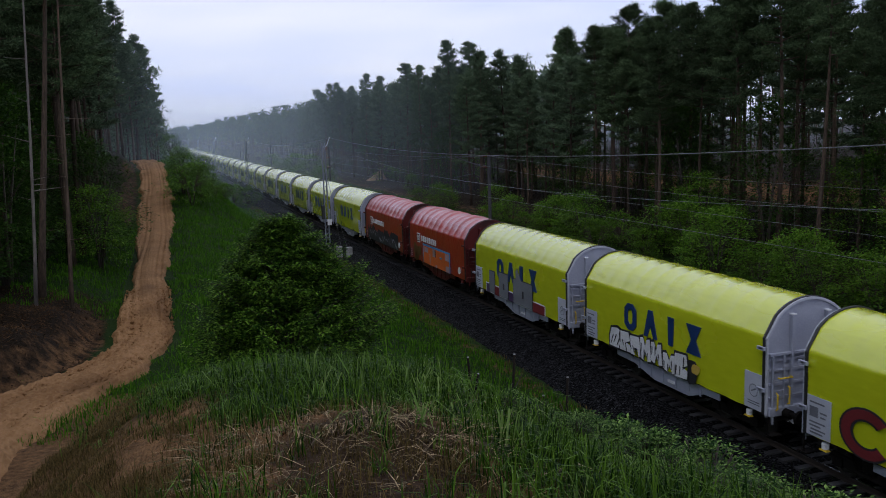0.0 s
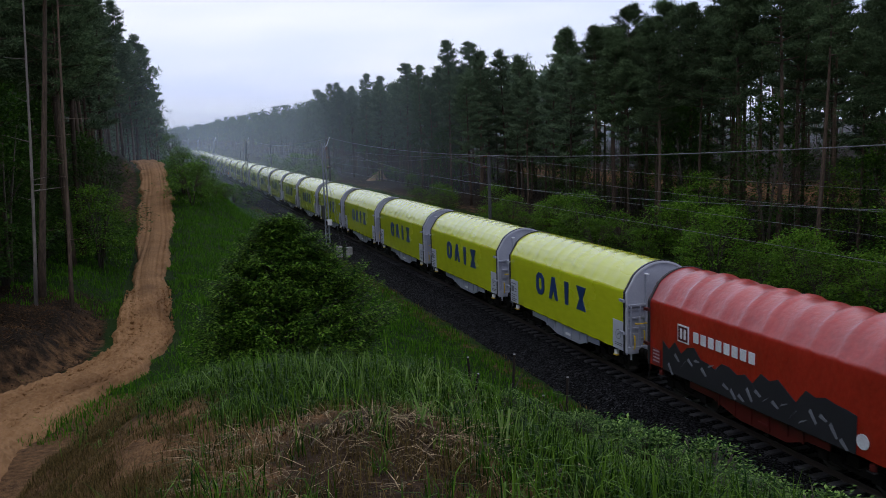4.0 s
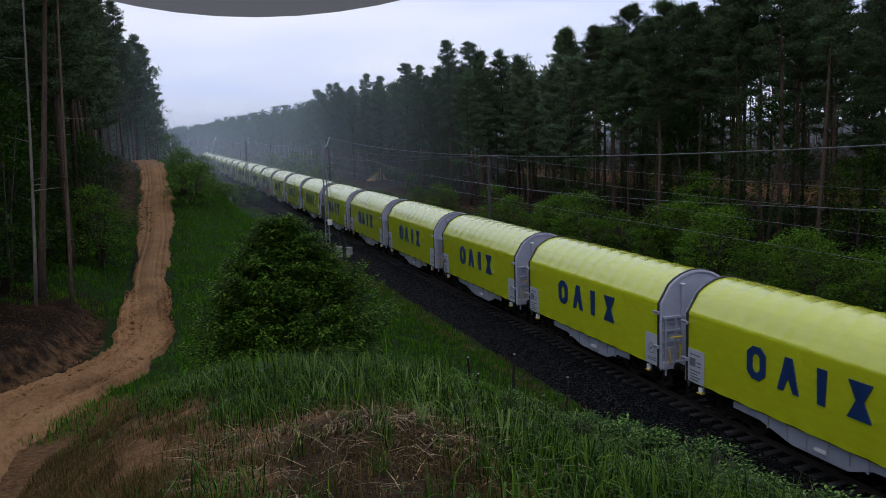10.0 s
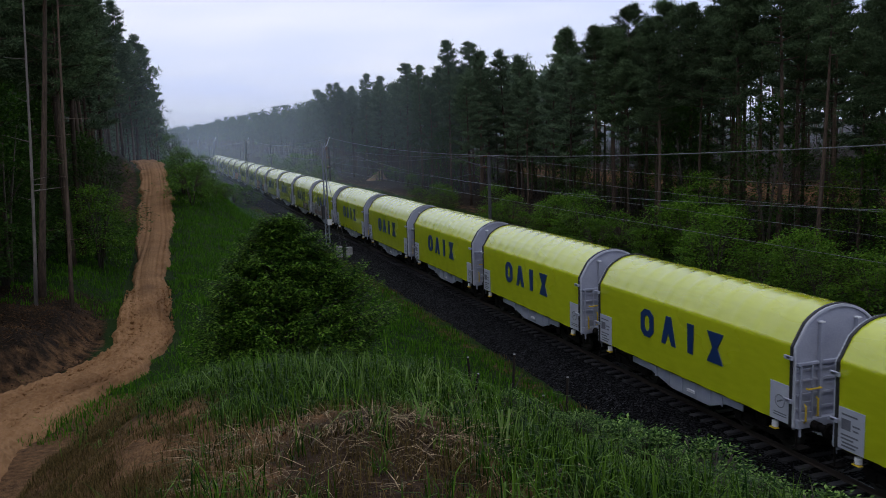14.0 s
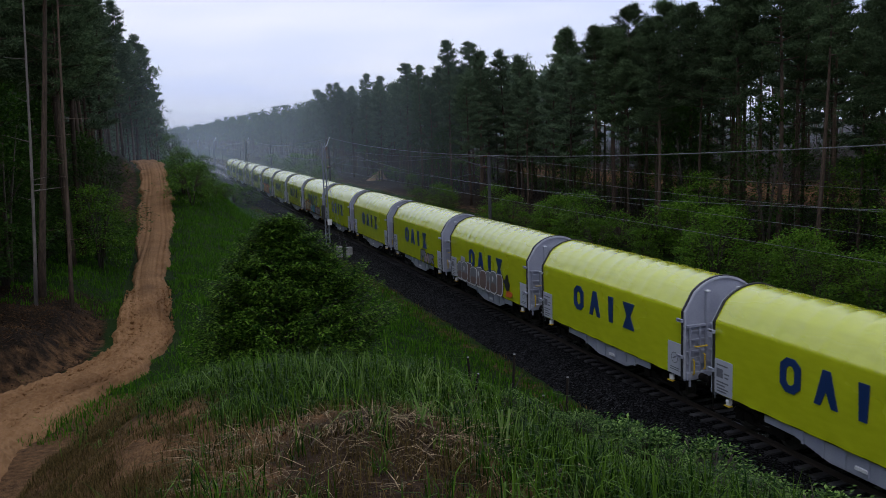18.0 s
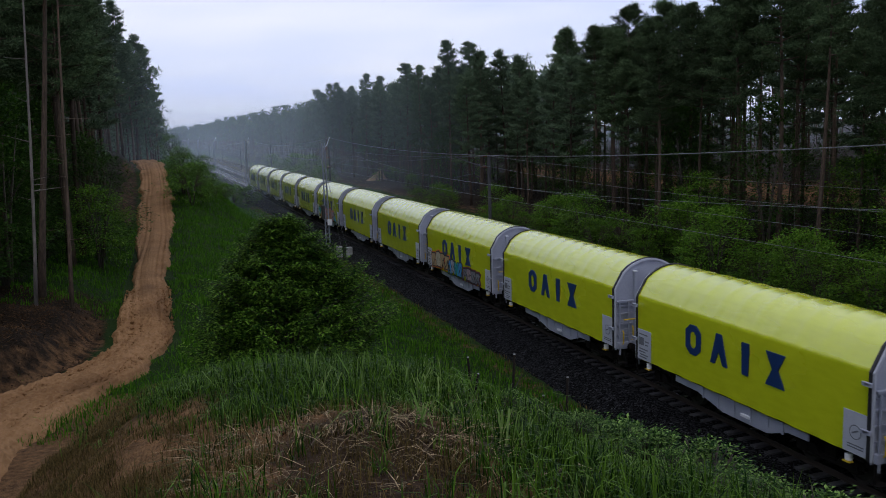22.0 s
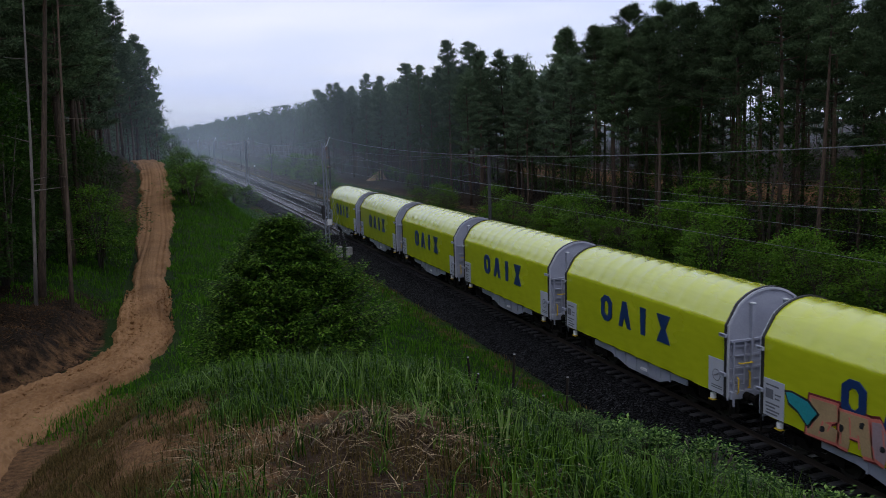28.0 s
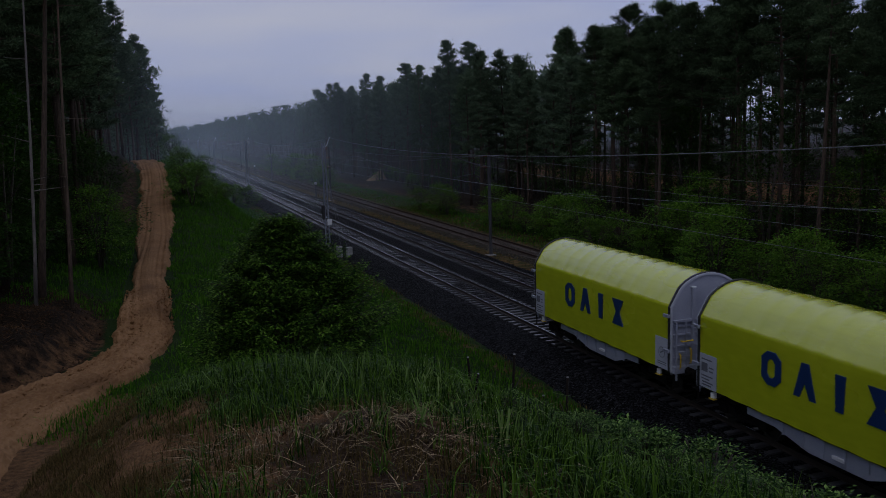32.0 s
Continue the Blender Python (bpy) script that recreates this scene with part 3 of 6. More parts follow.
def cover_mesh(name, hoops, sag, ribs, seed):
    """The tarpaulin over its hoops: it hangs in between them, gathers at the eaves and is slack along the hem."""
    rng = np.random.default_rng(seed)
    prof = []
    base = arch(n=26)
    for (x0, z0), (x1, z1) in zip(base, base[1:]):
        m = 6 if abs(x0) > 1.45 and abs(x1) > 1.45 else 1
        prof += [(x0 + (x1 - x0) * k / m, z0 + (z1 - z0) * k / m) for k in range(m)]
    prof.append(base[-1])
    # the cloth folds over a narrow strip along the eaves
    for e in [i for i, (x, z) in enumerate(prof) if abs(z - 3.28) < 0.005][::-1]:
        (x0, z0), (x1, z1), (x2, z2) = prof[e - 1:e + 2]
        f, h = 0.07 / math.hypot(x1 - x0, z1 - z0), 0.07 / math.hypot(x2 - x1, z2 - z1)
        prof[e:e + 1] = [(x1 + (x0 - x1) * f, z1 + (z0 - z1) * f), (x1, z1), (x1 + (x2 - x1) * h, z1 + (z2 - z1) * h)]
    ys = np.linspace(-HALF + 0.04, HALF - 0.04, 85)
    ph = (ys + HALF) / COVER * hoops
    slack = np.abs(np.sin(np.pi * ph))
    ridge = np.exp(-((ph - np.round(ph)) / 0.05) ** 2)
    jit = rng.normal(size=(len(prof), 85)) * 0.002
    verts = []
    for i, (x, z) in enumerate(prof):
        roof = max(0.0, min(1.0, (z - 3.0) / 0.35))
        top = max(0.0, (z - 3.9) / 0.39)
        wall = 1 - roof
        eave = math.exp(-((z - 3.3) / 0.17) ** 2)
        hem = math.exp(-((z - 1.04) / 0.14) ** 2)
        cx, cz = x / 1.46, max(0.0, (z - 3.0)) / 1.29
        nn = math.hypot(cx, cz) or 1
        off = -sag * slack * (roof * (1 - 0.55 * top)) + ribs * ridge * roof * (1 + 1.6 * top) + eave * 0.012 * (slack - 0.5) \
            + hem * 0.02 * np.sin(ys * 5.1 + seed) + wall * (0.004 * np.sin(ys * 2.3 + z * 3) + 0.002 * np.sin(ys * 7 - z * 5)) + jit[i]
        verts.append(np.stack([x + cx / nn * off, ys, z + cz / nn * off * roof], 1))
    V = np.array(verts)
    n, k = V.shape[:2]
    i, j = np.meshgrid(np.arange(n - 1), np.arange(k - 1), indexing="ij")
    q = (i * k + j).ravel()
    me = raw_mesh(name, V.reshape(-1, 3), np.stack([q, q + 1, q + k + 1, q + k], 1), True)
    return me


def band(outer, inner, y0, y1):
    """An arch-shaped band between two outlines, with thickness."""
    g = Geo()
    n = len(outer)
    v = [(x, y, z) for y in (y0, y1) for ring in (outer, inner) for x, z in ring]
    f = []
    for i in range(n - 1):
        f += [(i, i + 1, n + i + 1, n + i), (2 * n + i, 3 * n + i, 3 * n + i + 1, 2 * n + i + 1),
              (i, 2 * n + i, 2 * n + i + 1, i + 1), (n + i, n + i + 1, 3 * n + i + 1, 3 * n + i)]
    f += [(0, n, 3 * n, 2 * n), (n - 1, 3 * n - 1, 4 * n - 1, 2 * n - 1)]
    return g.add(v, f)


def wheelset_mesh():
    g = Geo()
    g.tube([(-1.0, 0, 0), (1.0, 0, 0)], 0.085, 10)
    for s in (-1, 1):
        ring = [(0.68, 0.10), (0.68, 0.49), (0.71, 0.49), (0.72, 0.46), (0.82, 0.455), (0.82, 0.36), (0.78, 0.34), (0.77, 0.16), (0.84, 0.14), (0.84, 0.08)]
        n, m = 24, len(ring)
        v = [(s * x, r * math.cos(2 * math.pi * i / n), r * math.sin(2 * math.pi * i / n)) for i in range(n) for x, r in ring]
        f = [(i * m + j, i * m + j + 1, ((i + 1) % n) * m + j + 1, ((i + 1) % n) * m + j) for i in range(n) for j in range(m - 1)]
        g.add(v, f)
        for i in range(3):
            a = 2 * math.pi * i / 3
            g.tube([(s * 0.83, 0.25 * math.cos(a), 0.25 * math.sin(a)), (s * 0.85, 0.25 * math.cos(a), 0.25 * math.sin(a))], 0.03, 6)
    return g.mesh("wheelset")


def build_wagon(cloth, shell, rim, name, label, hoops, sag, ribs, seed, grip, cap, tone):
    w = new(name)
    w.empty_display_size = 0.3
    tagged(w, label, "freight wagon", "wagons of the goods train")
    piece("cover", cover_mesh("cover", hoops, sag, ribs, seed), cloth, w)
    outer, inner = arch(1.475, 3.25, 4.31, 1.0), arch(1.415, 3.22, 4.24, 1.0)
    lip, lip2 = arch(1.502, 3.26, 4.337, 1.02), arch(1.43, 3.23, 4.26, 1.02)
    plate = arch(1.42, 3.22, 4.245, 0.92)
    for s in (-1, 1):
        e = s * HALF
        y0, y1 = sorted((e - s * 0.05, e + s * 0.0))
        part("end_wall", Geo().slab(plate, "y", y0, y1), shell, w)
        y0, y1 = sorted((e, e + s * 0.06))
        part("end_rim", band(outer, inner, y0, y1), rim, w)
        y0, y1 = sorted((e - s * 0.095, e - s * 0.005))
        part("rubber_seal", band(lip, lip2, y0, y1), M["black"], w, "black rubber sealing strip")
        for x in (-0.62, 0.62):
            p = part("end_post", Geo().slab([(x - 0.05, 0.95), (x + 0.05, 0.95), (x + 0.05, 3.86), (x - 0.05, 3.86)], "y", *sorted((e, e + s * 0.13))), shell, w, bevel=0.008)
            part("post_cap", Geo().box(x - 0.07, x + 0.07, *sorted((e, e + s * 0.15)), 3.865, 3.90), cap, p)
        part("cross_beam", Geo().box(-1.38, 1.38, *sorted((e + s * 0.002, e + s * 0.10)), 2.72, 2.80), shell, w, bevel=0.008)
        part("lower_beam", Geo().box(-1.40, 1.40, *sorted((e + s * 0.002, e + s * 0.16)), 0.98, 1.22), shell, w, bevel=0.01)
        for z in (1.45, 1.85, 2.25, 2.55):
            part("stiffener", Geo().box(-1.36, 1.36, *sorted((e + s * 0.002, e + s * 0.045)), z, z + 0.07), shell, w)
        for x in (-1, 1):
            # climbing irons at the corners of the end wall
            lad = part("ladder", Geo().box(x * 1.30 - 0.025, x * 1.30 + 0.025, *sorted((e + s * 0.10, e + s * 0.15)), 0.75, 2.72).box(x * 0.92 - 0.02, x * 0.92 + 0.02, *sorted((e + s * 0.10, e + s * 0.15)), 1.22, 2.72), shell, w)
            for z in (1.42, 1.72, 2.02, 2.32):
                part("rung", Geo().tube([(x * 1.30, e + s * 0.125, z), (x * 0.92, e + s * 0.125, z)], 0.016, 6), shell, lad)
            hand = [(x * 1.2, e + s * 0.16, 1.15), (x * 1.2, e + s * 0.22, 1.2), (x * 1.2, e + s * 0.22, 1.62), (x * 1.2, e + s * 0.16, 1.67)]
            part("handrail", Geo().tube(hand, 0.026, 6), grip, w, tone + " handrail")
            hand = [(x * 1.15, e + s * 0.16, 2.1), (x * 1.15, e + s * 0.24, 2.1), (x * 0.72, e + s * 0.24, 2.1), (x * 0.72, e + s * 0.16, 2.1)]
            part("handrail", Geo().tube(hand, 0.026, 6), grip, w, tone + " handrail")
            part("grab_iron", Geo().tube([(x * 0.8, e + s * 0.16, 1.3), (x * 0.8, e + s * 0.23, 1.32), (x * 0.8, e + s * 0.23, 1.8), (x * 0.8, e + s * 0.16, 1.82)], 0.026, 6), grip, w, tone + " handrail")
            for z in (1.75, 2.95):
                part("lock_bracket", Geo().box(x * 1.40, x * 1.62, *sorted((e - s * 0.10, e + s * 0.02)), z, z + 0.05).box(x * 1.55, x * 1.62, *sorted((e - s * 0.20, e + s * 0.10)), z - 0.03, z + 0.07), shell, w)
            part("buffer", Geo().tube([(x * 0.875, e + s * 0.0, 1.05), (x * 0.875, e + s * 0.40, 1.05), (x * 0.875, e + s * 0.41, 1.05), (x * 0.875, e + s * 0.72, 1.05), (x * 0.875, e + s * 0.722, 1.05), (x * 0.875, e + s * 0.765, 1.05)], [0.13, 0.13, 0.085, 0.085, 0.225, 0.21], 14), M["bogie"], w, "grimy steel buffer")
            part("crank_housing", Geo().tube([(x * 1.40, e - s * 0.72, 0.80), (x * 1.40, e - s * 0.72, 0.96)], 0.095, 10), cap, w)
            part("crank_lever", Geo().box(x * 1.36, x * 1.50, *sorted((e - s * 0.60, e - s * 0.84)), 0.755, 0.785), grip, w)
            part("step", Geo().box(x * 1.05, x * 1.42, *sorted((e - s * 0.05, e + s * 0.25)), 0.42, 0.45).box(x * 1.36, x * 1.40, *sorted((e + s * 0.06, e + s * 0.10)), 0.45, 0.98), M["bogie"], w)
        part("coupling", Geo().tube([(0, e, 1.0), (0, e + s * 0.45, 1.0), (0, e + s * 0.6, 0.72)], [0.09, 0.06, 0.05], 8).box(-0.25, 0.25, *sorted((e, e + s * 0.1)), 0.85, 1.1), M["bogie"], w)
        # bogie with two wheelsets
        by = s * 3.5
        g = Geo()
        for x in (-1.02, 1.02):
            g.slab([(by - 1.25, 0.50), (by - 1.15, 0.66), (by - 0.45, 0.62), (by - 0.3, 0.42), (by + 0.3, 0.42), (by + 0.45, 0.62), (by + 1.15, 0.66), (by + 1.25, 0.50), (by + 0.55, 0.34), (by - 0.55, 0.34)], "x", x - 0.06, x + 0.06)
            for a in (-0.9, 0.9):
                g.box(x - 0.12, x + 0.12, by + a - 0.16, by + a + 0.16, 0.34, 0.60)
        g.box(-1.0, 1.0, by - 0.2, by + 0.2, 0.45, 0.75)
        bog = part("bogie", g, M["bogie"], w, "grimy steel bogie")
        for a in (-0.9, 0.9):
            piece("wheelset", WHEEL, M["wheel"], bog, at=pose(0, by + a, 0.46))
    # underframe with its deep belly between the bogies
    g = Geo().box(-0.45, 0.45, -HALF, HALF, 0.75, 0.98).box(-1.34, 1.34, -HALF + 0.05, HALF - 0.05, 0.96, 1.03)
    part("centre_sill", g, M["bogie"], w)
    for x in (-1, 1):
        poly = [(3.05, 0.98), (3.05, 0.74), (1.85, 0.72), (0.55, 0.43), (-1.45, 0.43), (-2.25, 0.72), (-3.05, 0.74), (-3.05, 0.98)]
        side = part("belly_plate", Geo().slab(poly, "x", x * 1.27, x * 1.33), shell, w, bevel=0.01)
        for y in (1.5, 0.75, 0.0, -0.75, -1.5, -2.1):
            part("gusset", Geo().box(min(x * 1.33, x * 1.37), max(x * 1.33, x * 1.37), y - 0.03, y + 0.03, 0.50 if abs(y) < 1 else 0.62, 0.97), shell, side)
        part("jacking_pad", Geo().box(min(x * 1.2, x * 1.40), max(x * 1.2, x * 1.40), -0.75, -0.35, 0.62, 0.70), cap, side)
    part("belly_pan", Geo().box(-1.27, 1.27, -1.4, 0.5, 0.43, 0.50), M["bogie"], w)
    return w


def info_panel(w, y0, y1, kind, mat):
    """Pale lettering board on the near side of the cover with its plain bars."""
    x = -1.488
    p = part("info_panel", Geo().box(x - 0.008, x + 0.006, y0, y1, 1.06, 2.14), mat, w, "pale lettering board")
    if kind == "table":
        part("dark_field", Geo().box(x - 0.014, x - 0.009, y1 - 0.40, y1 - 0.10, 1.58, 1.86), M["bar_dark"], p)
        for i, (a, b, z) in enumerate(((0.10, 0.62, 1.95), (0.46, 0.70, 1.72), (0.48, 0.66, 1.60), (0.10, 0.66, 1.42), (0.10, 0.50, 1.32), (0.14, 0.66, 1.22), (0.12, 0.58, 1.13))):
            part("print_bar", Geo().box(x - 0.014, x - 0.009, y1 - b, y1 - a, z, z + 0.045), M["bar_dark"], p)
    else:
        ym = (y0 + y1) / 2
        outer = [(ym + 0.19 * math.cos(a * math.pi / 10), 1.62 + 0.19 * math.sin(a * math.pi / 10)) for a in range(20)]
        n = 20
        ring = [(ym + 0.165 * math.cos(a * math.pi / 10), 1.62 + 0.165 * math.sin(a * math.pi / 10)) for a in range(20)]
        g = Geo()
        g.add([(x - 0.012, *q) for q in outer] + [(x - 0.012, *q) for q in ring] + [(x - 0.008, *q) for q in outer] + [(x - 0.008, *q) for q in ring],
              [(i, (i + 1) % n, n + (i + 1) % n, n + i) for i in range(n)] + [(i, 2 * n + i, 2 * n + (i + 1) % n, (i + 1) % n) for i in range(n)])
        part("round_mark", g, M["bar_dark"], p)
        part("mark_bar", Geo().slab([(ym - 0.11, 1.66), (ym + 0.10, 1.56), (ym + 0.11, 1.60), (ym - 0.09, 1.70)], "x", x - 0.012, x - 0.009), M["bar_dark"], p)
        for z in (1.20, 1.27):
            part("print_bar", Geo().box(x - 0.014, x - 0.009, y0 + 0.12, y1 - 0.15, z, z + 0.03), M["bar_dark"], p)


def sign_shapes(w):
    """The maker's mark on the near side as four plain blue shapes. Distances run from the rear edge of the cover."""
    x0, x1 = -1.497, -1.470
    def at(d, z):
        return (HALF - d, z)
    lo, hi = 1.95, 2.92
    octagon = ((0.30, 0), (0.70, 0), (1, 0.20), (1, 0.80), (0.70, 1), (0.30, 1), (0, 0.80), (0, 0.20))
    def ring(a, b, inner):
        a, b = (0.5 + (a - 0.5) * inner, 0.5 + (b - 0.5) * (inner + 0.14)) if inner else (a, b)
        return at(2.98 + a * 0.78, lo + b * (hi - lo))
    for i in range(8):
        (a, b), (c, d) = octagon[i], octagon[(i + 1) % 8]
        part("printed_shape", Geo().slab([ring(a, b, 0), ring(c, d, 0), ring(c, d, 0.42), ring(a, b, 0.42)], "x", x0, x1), M["blue"], w, "dark blue printed shape")
    shapes = (
        [at(d, z) for d, z in ((4.26, lo), (4.48, lo), (4.67, lo + 0.42), (4.86, lo), (5.08, lo), (4.80, hi), (4.54, hi))],
        [at(d, z) for d, z in ((5.76, lo), (6.02, lo), (6.06, hi), (5.72, hi))],
        [at(d, z) for d, z in ((6.76, lo), (7.54, lo), (7.27, 2.435), (7.54, hi), (6.76, hi), (7.03, 2.435))])
    for s in shapes:
        part("printed_shape", Geo().slab(s, "x", x0, x1), M["blue"], w, "dark blue printed shape")


WHEEL = wheelset_mesh()
yellow_label = "coil wagon under a lime-yellow tarpaulin"
yellow_wagon = build_wagon(M["yellow"], M["wagon_grey"], M["panel"], "freight_wagon", yellow_label, 12, 0.015, 0.009, 3, M["handle"], M["white"], "yellow")
info_panel(yellow_wagon, HALF - 0.96, HALF - 0.13, "table", M["panel"])
info_panel(yellow_wagon, -HALF + 0.06, -HALF + 0.84, "mark", M["panel"])
sign_shapes(yellow_wagon)
red_label = "coil wagon under a worn red tarpaulin"
red_wagon = build_wagon(M["red"], M["wagon_red"], M["wagon_red"], "freight_wagon", red_label, 11, 0.042, 0.030, 7, M["black"], M["wagon_red"], "black")


def paint(name, c, rough=0.55):
    return surface(name, tuple(v * 0.85 for v in c), tuple(min(v * 1.15, 1) for v in c), 1.5, rough, 0, 0.1, 18)


SPRAY = {"cream": paint("cream_spray", (0.50, 0.46, 0.34)), "silver": paint("silver_spray", (0.38, 0.38, 0.42)), "white": paint("white_spray", (0.66, 0.67, 0.68)), "grey": paint("grey_spray", (0.17, 0.18, 0.20)),
         "crimson": paint("crimson_spray", (0.16, 0.015, 0.02)), "orange": paint("orange_spray", (0.62, 0.13, 0.02)), "sky": paint("blue_spray", (0.05, 0.24, 0.48)),
         "teal": paint("teal_spray", (0.02, 0.30, 0.33)), "pink": paint("salmon_spray", (0.62, 0.17, 0.13)), "mauve": paint("mauve_spray", (0.33, 0.24, 0.26)),
         "ochre": paint("ochre_spray", (0.52, 0.36, 0.06)), "night": paint("black_spray", (0.018, 0.018, 0.022)), "ochre_dark": paint("dull_ochre_spray", (0.12, 0.06, 0.015)), "tan": paint("tan_spray", (0.42, 0.29, 0.15)), "umber": paint("umber_spray", (0.16, 0.105, 0.095)), "violet": paint("violet_spray", (0.06, 0.03, 0.09))}


def spray(w, tone, poly, layer=0, name="spray_patch"):
    """A flat patch of spray paint on the near side. Points: distance from the cover's rear edge, height."""
    x = -1.478 - 0.006 * layer
    part(name, Geo().slab([(HALF - d, z) for d, z in poly], "x", x - 0.012, x), SPRAY[tone], w, tone + " spray-painted patch")


def blob(d, z, rd, rz, seed, n=14, rough=0.10):
    """A rounded block with an uneven outline."""
    r = random.Random(seed)
    pts = []
    for i in range(n):
        a = 2 * math.pi * i / n
        c, q = math.cos(a), math.sin(a)
        pts.append((d + rd * math.copysign(abs(c) ** 0.55, c) * (1 + r.uniform(-rough, rough)) + 0.15 * rd * q, z + rz * math.copysign(abs(q) ** 0.55, q) * (1 + r.uniform(-rough, rough))))
    return pts


BLOCKS = (((0, 0), (0.3, 0), (0.33, 0.36), (0.66, 0.38), (0.7, 0), (1, 0.03), (0.92, 1), (0.08, 0.94)),
          ((0, 0), (0.95, 0.05), (1, 0.38), (0.58, 0.45), (0.98, 0.6), (0.9, 1), (0.05, 0.95)),
          ((0, 0.1), (0.33, 0), (0.5, 0.42), (0.7, 0), (1, 0.05), (0.92, 1), (0.64, 0.94), (0.5, 0.62), (0.32, 1), (0.05, 0.95)),
          ((0.05, 0), (0.9, 0), (1, 0.3), (0.95, 0.9), (0.6, 1), (0.1, 0.92), (0, 0.5)),
          ((0, 0), (0.4, 0.05), (0.46, 0.3), (0.9, 0), (1, 0.2), (0.75, 0.55), (1, 0.85), (0.7, 1), (0.05, 0.95)))


def blob_row(w, d0, d1, z0, z1, count, fills, edge, seed, halo=""):
    """A row of plain jagged blocks with dark edges and slits, in place of a sprayed name."""
    r = random.Random(seed)
    step = (d1 - d0) / count
    for i in range(count):
        shape = BLOCKS[r.randrange(5)]
        tilt = r.uniform(-0.16, 0.16)
        zb, zt = z0 + r.uniform(-0.02, 0.12), z1 + r.uniform(-0.14, 0.10)
        left = d0 + step * (i - 0.06) + r.uniform(-0.04, 0.04)
        wide = step * r.uniform(0.98, 1.16)

        def outline(grow):
            out = []
            for a, b in shape:
                a2, b2 = a - 0.5, b - 0.5
                ln = math.hypot(a2 * wide, b2 * (zt - zb)) or 1
                out.append((left + wide * a + tilt * (b - 0.5) + grow * a2 * wide / ln, max(1.0, zb + (zt - zb) * b + grow * b2 * (zt - zb) / ln)))
            return out
        if halo:
            spray(w, halo, outline(0.15), 1)
        spray(w, edge, outline(0.075), 2)
        spray(w, fills[i % len(fills)], outline(-0.02), 3)
        for j in range(3):
            d, z = left + wide * (0.10 + 0.27 * j), zb + (zt - zb) * r.uniform(0.05, 0.40)
            up = (zt - zb) * r.uniform(0.25, 0.5)
            spray(w, edge, [(d, z), (d + 0.035, z), (d + 0.10 + tilt, z + up), (d + 0.045 + tilt, z + up * 1.1)], 4)


def bubble_row(w, d0, d1, z0, z1, count, fills, seed):
    """A row of plain rounded blocks that overlap, outlined in white with a dark edge, in place of a sprayed name."""
    r = random.Random(seed)
    step = (d1 - d0) / count
    for i in range(count):
        d = d0 + step * (i + 0.5) + r.uniform(-0.05, 0.05)
        rz = (z1 - z0) / 2 * r.uniform(0.84, 1.05)
        z, rd = z0 + rz, step * r.uniform(0.60, 0.72)
        lay = 2 + 3 * (i % 2)
        spray(w, "night", blob(d, z, rd + 0.07, rz + 0.05, seed + i, 20, 0.06), lay - 1)
        spray(w, "white", blob(d, z, rd + 0.035, rz + 0.02, seed + i, 20, 0.06), lay)
        spray(w, fills[i % len(fills)], blob(d, z + 0.02, rd - 0.02, rz - 0.04, seed + i, 20, 0.06), lay + 1)
        spray(w, "umber", blob(d, z - rz * 0.45, rd * 0.78, rz * 0.40, seed + 50 + i, 14, 0.2), lay + 2)
        if i % 3 == 1:
            spray(w, "white", blob(d - 0.04, z + rz * 0.35, 0.07, 0.13, seed + 90 + i, 10, 0.2), lay + 2)


FIRST, LAST = -7, 25
wagons = {}
for k in range(FIRST, LAST + 1):
    if k in (-2, -1):
        wagons[k] = red_wagon if k == -2 else copy_thing(red_wagon, pose(0, 0, 0))
    else:
        wagons[k] = yellow_wagon if k == FIRST else copy_thing(yellow_wagon, pose(0, 0, 0))

w = wagons[-5]
w["label"] = yellow_label + ", sprayed with a dark red arc"
for t, r0, r1, lay in (("night", 0.36, 0.74, 2), ("crimson", 0.42, 0.68, 3)):
    outer = [(2.1 - r1 * math.cos(a) * 1.15, 1.66 + r1 * math.sin(a) * 0.9) for a in (radians(q) for q in range(-140, 141, 14))]
    inner = [(2.1 - r0 * math.cos(a) * 1.15, 1.66 + r0 * math.sin(a) * 0.9) for a in (radians(q) for q in range(140, -141, -14))]
    for (a, b), (c, d) in zip(list(zip(outer, reversed(inner)))[:-1], list(zip(outer, reversed(inner)))[1:]):
        spray(w, t, [a, c, d, b], lay)
w = wagons[-4]
w["label"] = yellow_label + ", sprayed with white patches"
blob_row(w, 2.0, 6.9, 0.98, 1.82, 7, ["white"], "night", 11)
spray(w, "night", blob(7.1, 1.35, 0.26, 0.40, 77), 2)
spray(w, "ochre", blob(7.3, 1.5, 0.2, 0.16, 78), 3)
w = wagons[-3]
w["label"] = yellow_label + ", sprayed with grey panels"
for d0, d1, z0, z1, lay in ((2.0, 2.65, 1.05, 2.15, 2), (3.25, 4.35, 1.06, 2.25, 2), (5.0, 7.1, 1.05, 2.2, 2)):
    spray(w, "night", [(d0 - 0.04, z0), (d1 + 0.04, z0), (d1 + 0.04, z1 + 0.04), (d0 - 0.04, z1 + 0.04)], lay)
    spray(w, "grey", [(d0, z0), (d1, z0), (d1, z1), (d0, z1)], lay + 1)
spray(w, "night", [(3.75, 1.45), (3.92, 1.45), (3.92, 1.75), (3.75, 1.75)], 4)
spray(w, "night", [(6.0, 1.4), (6.16, 1.4), (6.16, 1.75), (6.0, 1.75)], 4)
